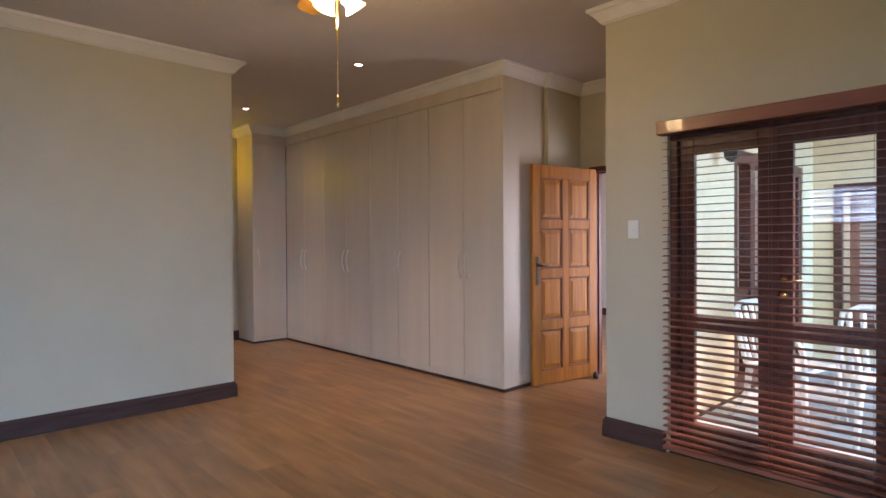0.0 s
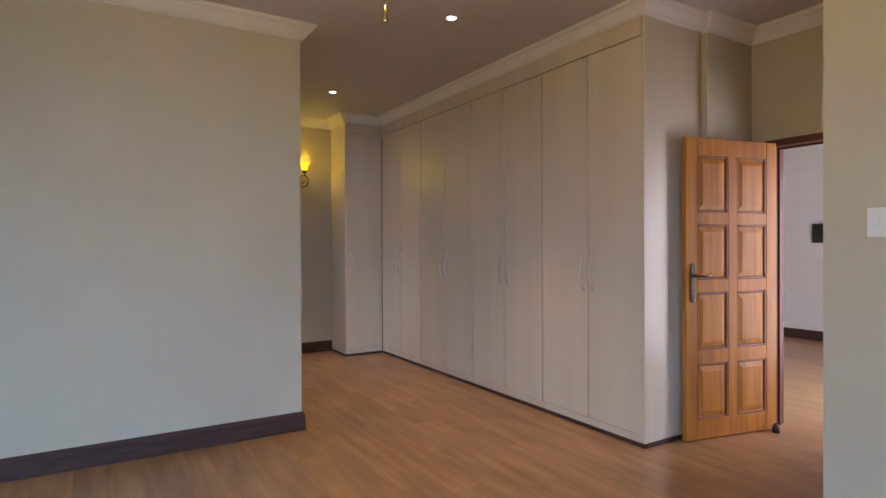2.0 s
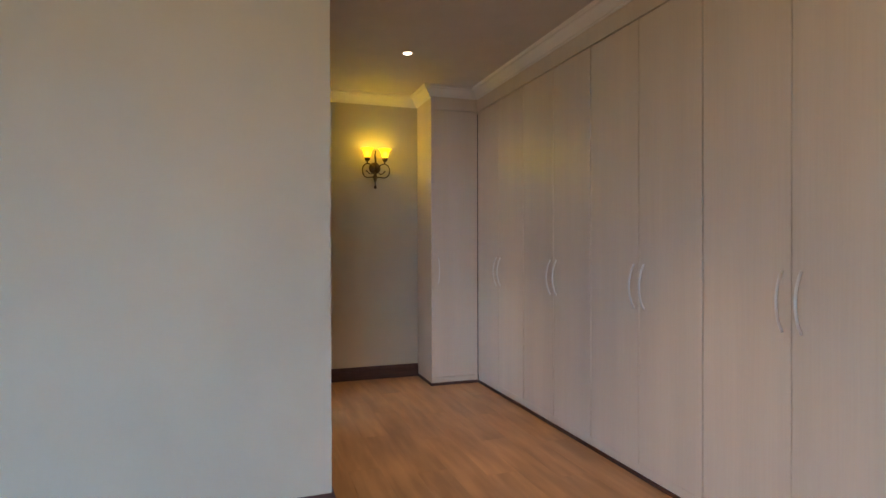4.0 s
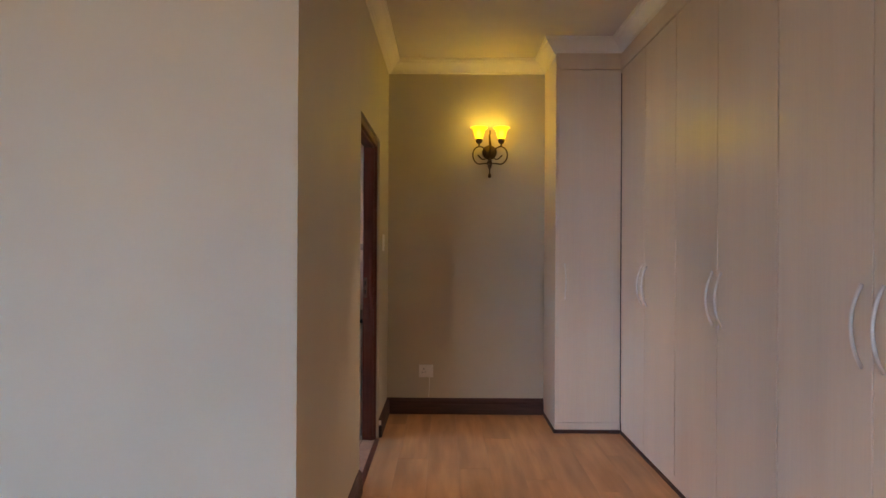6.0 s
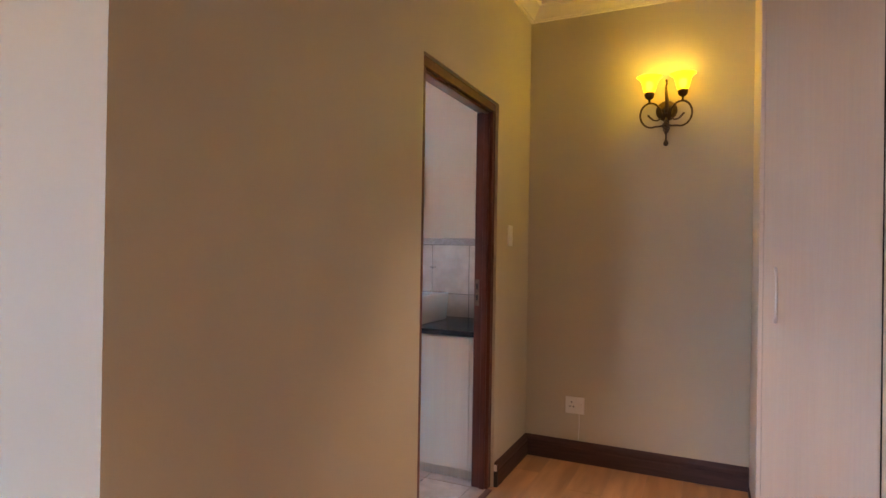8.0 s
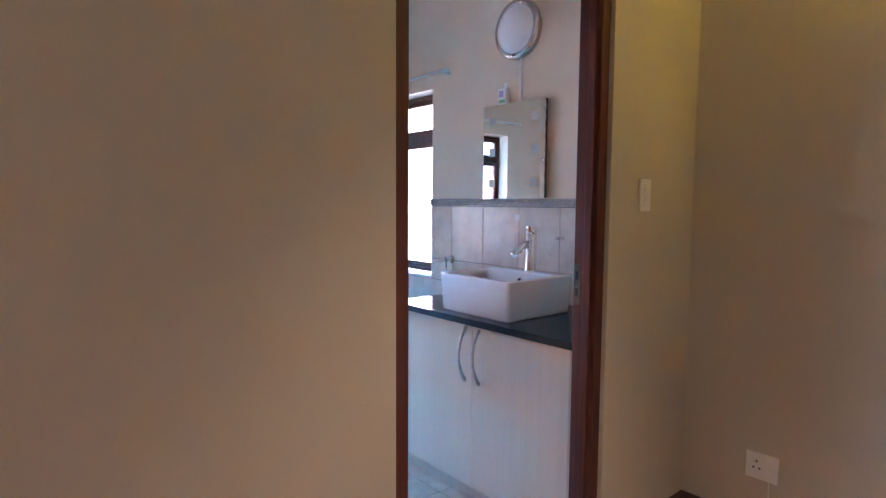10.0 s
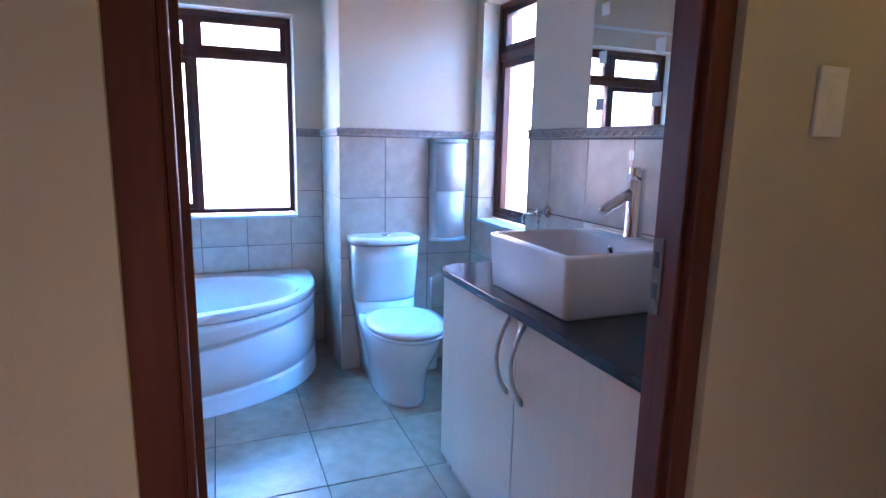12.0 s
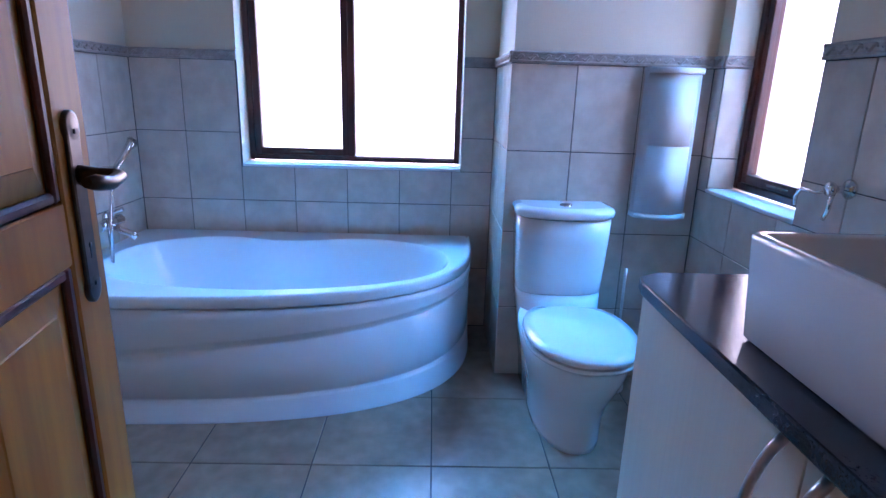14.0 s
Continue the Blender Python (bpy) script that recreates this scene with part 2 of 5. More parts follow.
def tube(bm, pts, r, n=8, taper=None):
    pts = [Vector(p) for p in pts]
    rings = []
    side = None
    for i, p in enumerate(pts):
        d = (pts[min(i + 1, len(pts) - 1)] - pts[max(i - 1, 0)]).normalized()
        if side is None:
            side = d.cross(Vector((0, 0, 1)) if abs(d.z) < 0.9 else Vector((1, 0, 0))).normalized()
        side = (side - d * side.dot(d)).normalized()
        up = d.cross(side)
        rr = r * (taper[i] if taper else 1)
        rings.append([bm.verts.new(p + rr * (math.cos(2 * math.pi * k / n) * side + math.sin(2 * math.pi * k / n) * up)) for k in range(n)])
    for a, b in zip(rings, rings[1:]):
        for k in range(n):
            f = bm.faces.new((a[k], a[(k + 1) % n], b[(k + 1) % n], b[k]))
            f.smooth = True
    bm.faces.new(rings[0][::-1])
    bm.faces.new(rings[-1])
    return bm


def run(bm, p0, p1, normal, profile, m0=0.0, m1=0.0):
    """A moulding along a wall from p0 to p1; profile in (out of the wall, height); m0, m1: mitres, 1 outside, -1 inside corner."""
    p0, p1, nv = Vector((*p0, 0)), Vector((*p1, 0)), Vector((*normal, 0))
    d = (p1 - p0).normalized()
    a = [bm.verts.new(p0 + nv * o - d * o * m0 + Vector((0, 0, z))) for o, z in profile]
    b = [bm.verts.new(p1 + nv * o + d * o * m1 + Vector((0, 0, z))) for o, z in profile]
    n = len(profile)
    for i in range(n):
        bm.faces.new((a[i], a[(i + 1) % n], b[(i + 1) % n], b[i]))
    bm.faces.new(a[::-1])
    bm.faces.new(b)
    return bm


def finish(ob_name, bm, mat):
    bmesh.ops.recalc_face_normals(bm, faces=bm.faces)
    me = bpy.data.meshes.new(ob_name)
    bm.to_mesh(me)
    bm.free()
    me.materials.append(mat)
    return me


def part(name, bm, mat, parent=None, label=""):
    ob = new(name, finish(name, bm, mat))
    if parent:
        ob.parent = parent
    if label:
        ob["label"] = label
    return ob


def structure(name, bm, mat, label="", category=""):
    return tagged(part(name, bm, mat), label, category, kind="structure")


def thing(name, label, category, m=None, group=""):
    ob = new(name)
    ob.empty_display_size = 0.1
    if m:
        ob.matrix_world = m
    return tagged(ob, label, category, group)


def B(*a, **k):
    return box(bmesh.new(), *a, **k)


# ---- the large structure ----
H = 2.888     # ceiling
XW = 0.02     # face of the passage wall
YE = 2.85     # face of the passage's end wall
XC = 1.782    # front of the cupboards
Y0 = -1.555   # near end of the cupboards
XR = 1.43     # face of the wall with the patio door
XD = 2.92     # face of the wall with the bedroom door

bm = B(-4.6, XW, 0, 0.302, 0, H)
structure("wall_bedroom_north", bm, PAINT, "beige painted plaster wall beside the dressing passage", "wall")
bm = B(-0.082, XW, 0.302, 1.337, 0, H)
box(bm, -0.082, XW, 2.248, YE, 0, H)
box(bm, -0.082, XW, 1.337, 2.248, 2.116, H)
structure("wall_passage", bm, PAINT, "beige painted wall with the bathroom doorway", "wall")
structure("wall_passage_end", B(-0.082, 2.38, YE, 3.09, 0, H), PAINT, "beige painted end wall behind the wall light", "wall")
structure("wall_cupboard_back", B(2.38, 3.07, -1.6, 3.09, 0, H), PAINT, "beige painted pier beside the built-in cupboards", "wall")
bm = B(XD, 3.07, -1.70, -1.6, 0, H)
box(bm, XD, 3.07, -2.78, -2.62, 0, H)
box(bm, XD, 3.07, -2.62, -1.70, 2.065, H)
structure("wall_bedroom_door", bm, PAINT, "beige painted wall over the bedroom doorway", "wall")
bm = B(1.65, 3.1, -3.0, -2.78, 0, H)
box(bm, 5.1, 7.4, -3.0, -2.78, 0, H)
box(bm, 3.1, 5.1, -3.0, -2.78, 2.12, H)
structure("wall_lounge_south", bm, PATIO_PAINT, "cream painted outer wall along the patio", "wall")
structure("wall_recess", B(XR - 0.004, XD, -2.776, -2.772, 0, H), PAINT, "beige painted wall of the door recess", "wall")
XE = XR - 0.004
bm = B(XE, 1.65, -3.2, -2.776, 0, H)
box(bm, XE, 1.65, -7.6, -4.37, 0, H)
box(bm, XE, 1.65, -4.37, -3.2, 2.0, H)
structure("wall_bedroom_east", bm, PAINT, "beige painted wall with the patio doors", "wall")
bm = B(-4.8, -4.6, -7.8, -5.4, 0, H)
box(bm, -4.8, -4.6, -2.4, 0.302, 0, H)
box(bm, -4.8, -4.6, -5.4, -2.4, 2.1, H)
structure("wall_bedroom_west", bm, PAINT, "beige painted wall with a wide glazed opening", "wall")
bm = B(-4.6, -4.4, -7.8, -7.6, 0, H)
box(bm, -1.2, 1.65, -7.8, -7.6, 0, H)
box(bm, -4.4, -1.2, -7.8, -7.6, 2.1, H)
structure("wall_bedroom_south", bm, PAINT, "beige painted wall with a wide glazed opening", "wall")
bm = B(7.2, 7.4, -2.78, 3.0, 0, H)
structure("wall_lounge_east", bm, LOUNGE_PAINT, "pale painted wall of the next room", "wall")
structure("wall_lounge_north", B(3.07, 7.2, 2.8, 3.0, 0, H), LOUNGE_PAINT, "pale painted wall of the next room", "wall")

# bathroom shell, 8 mm behind the tile faces
BX0, BX1, BY0, BY1 = -2.926, -0.09, 0.31, 2.87
PX, PY = -2.38, 2.07
bm = B(-3.15, BX0 - 0.008, 0.0, 0.82, 0, H)
box(bm, -3.15, BX0 - 0.008, 1.912, 3.09, 0, H)
box(bm, -3.15, BX0 - 0.008, 0.82, 1.912, 0, 0.835)
box(bm, -3.15, BX0 - 0.008, 0.82, 1.912, 2.055, H)
structure("wall_bath_west", bm, BATH_PAINT, "pale painted bathroom wall around the wide window", "wall")
bm = B(BX0 - 0.008, -2.30, BY1 + 0.008, 3.09, 0, H)
box(bm, -1.73, -0.082, BY1 + 0.008, 3.09, 0, H)
box(bm, -2.30, -1.73, BY1 + 0.008, 3.09, 0, 0.865)
box(bm, -2.30, -1.73, BY1 + 0.008, 3.09, 2.09, H)
structure("wall_bath_north", bm, BATH_PAINT, "pale painted bathroom wall around the narrow window", "wall")
structure("wall_bath_pier", B(BX0 - 0.008, PX - 0.008, PY + 0.008, BY1 + 0.008, 0, H), BATH_PAINT, "pale painted boxed-out pier behind the toilet", "wall")
structure("wall_bath_south", B(BX0 - 0.008, -0.082, 0.296, 0.3035, 0, H), BATH_PAINT, "pale painted bathroom wall behind the bath taps", "wall")
bm = B(-0.090, -0.082, 0.3035, 1.337, 0, H)
box(bm, -0.090, -0.082, 2.248, BY1 + 0.008, 0, H)
box(bm, -0.090, -0.082, 1.337, 2.248, 2.116, H)
structure("wall_bath_east", bm, BATH_PAINT, "pale painted bathroom wall around the doorway", "wall")

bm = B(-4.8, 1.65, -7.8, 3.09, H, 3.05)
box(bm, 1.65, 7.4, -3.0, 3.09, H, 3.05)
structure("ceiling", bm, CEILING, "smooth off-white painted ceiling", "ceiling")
structure("roof_patio", B(1.65, 5.7, -4.5, -3.0, 2.5, 2.62), ROOF, "white boarded patio ceiling", "ceiling")
bm = B(-4.8, 1.65, -7.8, 3.09, -0.12, -0.009)
box(bm, 1.65, 7.4, -3.0, 3.09, -0.12, -0.009)
structure("floor", bm, SUBFLOOR, "wood-look laminate plank floor", "floor")

# cornice and skirting
COR = [(0, 2.784), (0.014, 2.784), (0.016, 2.792), (0.026, 2.794), (0.030, 2.804), (0.044, 2.822), (0.062, 2.841), (0.072, 2.850), (0.075, 2.858),
       (0.088, 2.861), (0.094, 2.868), (0.096, 2.8875), (0, 2.8875)]
COR_TOP = [(o, 2.8875 - (2.8875 - z) * 0.92) for o, z in COR]
bm = bmesh.new()
run(bm, (-4.6, 0), (XW, 0), (0, -1), COR, -1, 1)
run(bm, (XW, 0), (XW, YE), (1, 0), COR, 1, -1)
run(bm, (XW, YE), (1.30, YE), (0, -1), COR, -1, -1)
run(bm, (1.30, YE), (1.30, 2.372), (-1, 0), COR, -1, 1)
run(bm, (1.30, 2.372), (XC, 2.372), (0, -1), COR_TOP, 1, -1)
run(bm, (XC, 2.372), (XC, Y0), (-1, 0), COR_TOP, -1, 1)
run(bm, (XC, Y0), (2.38, Y0), (0, -1), COR_TOP, 1, -1)
run(bm, (2.38, Y0), (2.38, -1.6), (-1, 0), COR, -1, 1)
run(bm, (2.38, -1.6), (XD, -1.6), (0, -1), COR, 1, -1)
run(bm, (XD, -1.6), (XD, -2.772), (-1, 0), COR, -1, -1)
run(bm, (XD, -2.772), (XR - 0.004, -2.772), (0, 1), COR, -1, 1)
run(bm, (XR - 0.004, -2.772), (XR - 0.004, -7.6), (-1, 0), COR, 1, -1)
run(bm, (XR, -7.6), (-4.6, -7.6), (0, 1), COR, -1, -1)
run(bm, (-4.6, -7.6), (-4.6, 0), (1, 0), COR, -1, -1)
structure("trim_cornice", bm, CORNICE, "white moulded plaster cornice along the ceiling", "cornice")
SK = [(0, 0), (0.022, 0), (0.022, 0.078), (0.017, 0.086), (0.020, 0.094), (0.020, 0.106), (0.013, 0.120), (0.006, 0.130), (0, 0.130)]


def skirting(runs):
    bm = bmesh.new()
    for r in runs:
        run(bm, r[0], r[1], r[2], SK, r[3], r[4])
    return structure("baseboard", bm, SKIRTING, "dark stained moulded wooden skirting board", "skirting")


skirting([((-4.6, 0), (XW, 0), (0, -1), -1, 1), ((XW, 0), (XW, 1.323), (1, 0), 1, 0)])
skirting([((XW, 2.262), (XW, YE), (1, 0), 0, -1), ((XW, YE), (1.298, YE), (0, -1), -1, 0)])
skirting([((2.38, -1.6), (XD, -1.6), (0, -1), 0, -1), ((XD, -1.6), (XD, -1.69), (-1, 0), -1, 0)])
skirting([((XD, -2.63), (XD, -2.772), (-1, 0), 0, -1), ((XD, -2.772), (XR - 0.004, -2.772), (0, 1), -1, 1), ((XR - 0.004, -2.772), (XR - 0.004, -3.19), (-1, 0), 1, 0)])
skirting([((XR, -4.4), (XR, -7.6), (-1, 0), 0, -1)])
skirting([((7.2, 2.8), (7.2, -2.78), (-1, 0), -1, -1)])

# ---- outdoors ----
structure("ground", B(-120, 120, -120, 120, -0.5, -0.16), GRASS, "rough green lawn around the house", "ground")
structure("pavement_patio", B(1.65, 9.0, -12.0, -3.0, -0.16, -0.03), CONCRETE, "pale paved patio floor", "paving")
bm = B(5.5, 5.7, -3.2, -3.0, -0.1, 2.5)
box(bm, 5.5, 5.7, -6.2, -4.9, -0.1, 2.5)
box(bm, 5.5, 5.7, -4.9, -3.2, -0.1, 0.32)
box(bm, 5.5, 5.7, -4.9, -3.2, 1.95, 2.5)
structure("wall_patio_east", bm, PATIO_PAINT, "cream painted patio end wall with a wide window", "wall")
structure("backdrop_south", B(-9.0, 5.5, -14.04, -14.0, 1.4, 7.5), SOUTH_SKY, "bright open sky south of the bedroom", "backdrop")
# added slab, out of view: stops direct sun and high sky at the south opening
structure("roof_veranda", B(-4.8, 1.65, -9.6, -7.8, 2.5, 2.62), ROOF, "unseen overhang added to keep sun out of the south opening", "ceiling")
structure("backdrop_garden", B(-11.04, -11.0, -11.0, 1.0, 1.8, 7.5), WEST_SKY, "bright open sky west of the bedroom", "backdrop")
structure("backdrop_west", B(-4.32, -4.3, 0.32, 4.5, 0.0, 3.2), OUTSIDE, "bright daylight distance outside the bath window", "backdrop")
structure("backdrop_north", B(-4.2, 0.4, 4.18, 4.2, 0.0, 3.2), OUTSIDE, "bright daylight distance outside the narrow window", "backdrop")

# ---- doors, windows and built-in things ----
def panel_door(name, label, hinge, angle, width=0.80, height=2.025, moulding=None, metal=None, edge=None):
    """An eight-panel door. Local x runs from the hinge edge to the free edge, y through the leaf, z up."""
    t = 0.040
    d = thing(name, label, "door", pose(*hinge, 0.008, 0, 0, angle))
    d["kind"] = "structure"
    st, mid = 0.095, 0.076
    zs = [0.0, 0.130, 0.506, 0.598, 0.986, 1.070, 1.444, 1.524, 1.908, height]
    cols = [(st, width / 2 - mid / 2), (width / 2 + mid / 2, width - st)]
    for x0, x1, nm in ((0, st, "stile"), (width - st, width, "stile")):
        part(nm, B(x0, x1, -t / 2, t / 2, 0, height, bevel=0.003), PINE, d)
    part("stile", B(cols[0][1], cols[1][0], -t / 2, t / 2, zs[1] - 0.001, zs[8] + 0.001, bevel=0.002), PINE, d)
    for i in range(0, 9, 2):
        for k, (x0, x1) in enumerate(((st, cols[0][1]), (cols[1][0], width - st)) if 0 < i < 8 else ((st, width - st),)):
            part("rail", B(x0, x1, -t / 2 + 0.0006, t / 2 - 0.0006, zs[i], zs[i + 1] if i < 8 else height, bevel=0.002), PINE, d)
    for x0, x1 in cols:
        for i in range(1, 9, 2):
            z0, z1 = zs[i], zs[i + 1]
            bm = bmesh.new()
            # raised field with sloping borders, on both faces
            for s in (-1, 1):
                rings = []
                for inset, depth in ((0.0, 0.006), (0.016, 0.006), (0.050, 0.014), (0.052, 0.0155)):
                    y = s * depth
                    rings.append([bm.verts.new(p) for p in ((x0 + inset, y, z0 + inset), (x1 - inset, y, z0 + inset), (x1 - inset, y, z1 - inset), (x0 + inset, y, z1 - inset))])
                for a, b in zip(rings, rings[1:]):
                    for q in range(4):
                        bm.faces.new((a[q], a[(q + 1) % 4], b[(q + 1) % 4], b[q]))
                bm.faces.new(rings[-1])
            part("panel", bm, PINE_PANEL, d)
            bm = bmesh.new()
            w = 0.016
            for s in (-1, 1):
                for (ax0, ax1, az0, az1) in ((x0, x0 + w, z0, z1), (x1 - w, x1, z0, z1), (x0 + w, x1 - w, z0, z0 + w), (x0 + w, x1 - w, z1 - w, z1)):
                    ya, yb = sorted((s * 0.0062, s * 0.0175))
                    box(bm, ax0, ax1, ya, yb, az0, az1, bevel=0.004)
            part("panel_moulding", bm, moulding or PINE_SHADE, d)
    # thin strips in the edge colour over both upright edges
    if edge:
        for xa, xb in ((-0.0022, 0.0016), (width - 0.0016, width + 0.0022)):
            part("edge_lipping", B(xa, xb, -t / 2 + 0.001, t / 2 - 0.001, 0.002, height - 0.002, bevel=0.0008), edge, d, "thin dark red-brown strip on the door edge")
    # plate, lever and keyhole on both faces
    for s in (-1, 1):
        bm = bmesh.new()
        xk = width - 0.055
        ya, yb = sorted((s * t / 2, s * (t / 2 + 0.007)))
        box(bm, xk - 0.021, xk + 0.021, ya, yb, 0.94, 1.165, bevel=0.005, seg=2)
        face = Matrix.Rotation(radians(90 * (-s)), 4, "X")
        lathe(bm, [(0.0215, 0), (0.0215, 0.006), (0.017, 0.007), (0.0, 0.007)], 20, Matrix.Translation((xk, s * t / 2, 1.163)) @ face)
        lathe(bm, [(0.0215, 0), (0.0215, 0.006), (0.017, 0.007), (0.0, 0.007)], 20, Matrix.Translation((xk, s * t / 2, 0.942)) @ face)
        plate = part("handle_plate", bm, metal or OLD_BRASS, d, "aged bronze lock plate")
        bm = bmesh.new()
        y = s * (t / 2 + 0.005)
        tube(bm, [(xk, y, 1.10), (xk, y + s * 0.02, 1.10), (xk, y + s * 0.045, 1.10), (xk - 0.012, y + s * 0.055, 1.10), (xk - 0.05, y + s * 0.056, 1.097),
                  (xk - 0.085, y + s * 0.054, 1.103), (xk - 0.105, y + s * 0.05, 1.106)], 0.0095, 10, [1.5, 1.1, 0.9, 0.9, 1.0, 1.1, 0.7])
        part("lever", bm, metal or OLD_BRASS, plate)
        bm = bmesh.new()
        yk = s * (t / 2 + 0.0072)
        lathe(bm, [(0.0, 0), (0.0045, 0), (0.0045, 0.0008), (0, 0.0008)], 10, Matrix.Translation((xk, yk, 1.003)) @ face)
        box(bm, xk - 0.0022, xk + 0.0022, min(yk, yk + s * 0.0008), max(yk, yk + s * 0.0008), 0.985, 1.0)
        part("keyhole", bm, BLACK, plate)
        for zs_ in (0.948, 1.157):
            part("screw", lathe(bmesh.new(), [(0, 0), (0.0036, 0), (0.003, 0.0016), (0, 0.002)], 10, Matrix.Translation((xk, yk, zs_)) @ face), BLACK, plate)
    for z in (0.25, 1.75):
        bm = bmesh.new()
        lathe(bm, [(0.0, 0), (0.006, 0), (0.006, 0.1), (0, 0.1)], 10, Matrix.Translation((-0.004, -t / 2 - 0.004, z)))
        part("hinge", bm, STEEL, d)
    return d


def door_frame(name, label, axis_x, y0, y1, clear_h, jamb, jamb1=None, proud=0.004, stop_side=1):
    """A timber frame in a wall that faces x, from y0 to y1 outside."""
    d = thing(name, label, "door frame")
    d["kind"] = "structure"
    jamb1 = jamb1 or jamb
    xa, xb = axis_x[0] - proud, axis_x[1] + proud
    part("jamb", B(xa, xb, y0, y0 + jamb, 0, clear_h, bevel=0.003), MERANTI, d)
    part("jamb", B(xa, xb, y1 - jamb1, y1, 0, clear_h, bevel=0.003), MERANTI, d)
    part("head", B(xa, xb, y0, y1, clear_h, clear_h + jamb1, bevel=0.003), MERANTI, d)
    xm = xa + 0.048 if stop_side > 0 else xb - 0.048 - 0.03
    part("door_stop", B(xm, xm + 0.03, y0 + jamb, y0 + jamb + 0.012, 0, clear_h - 0.012, bevel=0.002), MERANTI, d)
    part("door_stop", B(xm, xm + 0.03, y1 - jamb1 - 0.012, y1 - jamb1, 0, clear_h - 0.012, bevel=0.002), MERANTI, d)
    part("door_stop", B(xm, xm + 0.03, y0 + jamb, y1 - jamb1, clear_h - 0.012, clear_h, bevel=0.002), MERANTI, d)
    return d


# bathroom doorway
fr = door_frame("door_frame_bathroom", "dark red-brown timber frame of the bathroom doorway", (-0.088, 0.002), 1.327, 2.246, 2.068, 0.062, 0.046, proud=0.003)
bm = B(-0.086, -0.060, 2.1968, 2.2002, 1.0, 1.145, bevel=0.0008)
plate = part("strike_plate", bm, OLD_BRASS, fr, "steel strike plate let into the jamb")
for z in (1.03, 1.09):
    part("strike_hole", B(-0.079, -0.067, 2.1960, 2.1969, z, z + 0.03), BLACK, plate)
panel_door("door_bathroom", "open eight-panel wooden door with a bronze lever", (-0.112, 1.390), 189.6, 0.771, moulding=MERANTI, metal=AGED, edge=MERANTI)
structure("threshold_tile", B(-0.089, -0.003, 1.391, 2.199, -0.008, 0.0), FLOOR_TILE, "beige tile in the bathroom doorway", "threshold")
structure("trim_threshold", B(-0.002, XW + 0.012, 1.390, 2.200, -0.006, 0.006, bevel=0.003), MERANTI, "dark wooden strip between laminate and tile", "threshold")
tagged(part("cable_clip", B(XW + 0.001, XW + 0.024, 2.2495, 2.2615, 0.0, 0.085, bevel=0.002), BLACK), "black cap on the end of the skirting board", "skirting cap")
tagged(part("cable_stub", B(XW + 0.001, XW + 0.018, 2.2505, 2.2605, 0.086, 0.12, bevel=0.002), PLASTIC), "small white cable stub at the skirting end", "cable")

# bedroom doorway
door_frame("door_frame_bedroom", "dark red-brown timber frame of the bedroom doorway", (XD, 3.07), -2.62, -1.70, 2.015, 0.05, stop_side=-1)
panel_door("door_bedroom", "open eight-panel wooden door with a bronze lever", (2.902, -1.772), 168.6, 0.813)
bm = bmesh.new()
lathe(bm, [(0, 0), (0.026, 0), (0.026, 0.03), (0.020, 0.05), (0.012, 0.062), (0, 0.064)], 16, pose(2.82, -1.83, 0))
box(bm, 2.80, 2.84, -1.835, -1.825, 0.0, 0.055, bevel=0.003)
tagged(part("door_stopper", bm, BLACK), "black rubber door stop on the floor", "door stop")


def bow_handle(bm, x, y, z0, z1, out, n=10, r=0.006, axis="x"):
    """A bowed pull handle; out: how far it bows, along axis."""
    pts = []
    for i in range(n + 1):
        u = i / n
        o = out * math.sin(math.pi * u) ** 0.75 if 0 < u < 1 else 0.0
        pts.append((x + o, y, z0 + (z1 - z0) * u) if axis == "x" else (x, y + o, z0 + (z1 - z0) * u))
    return tube(bm, pts, r, 8, [1.15] + [1.0] * (n - 1) + [1.15])


# wardrobes: four double units along the passage
PITCH = (2.372 - Y0) / 8
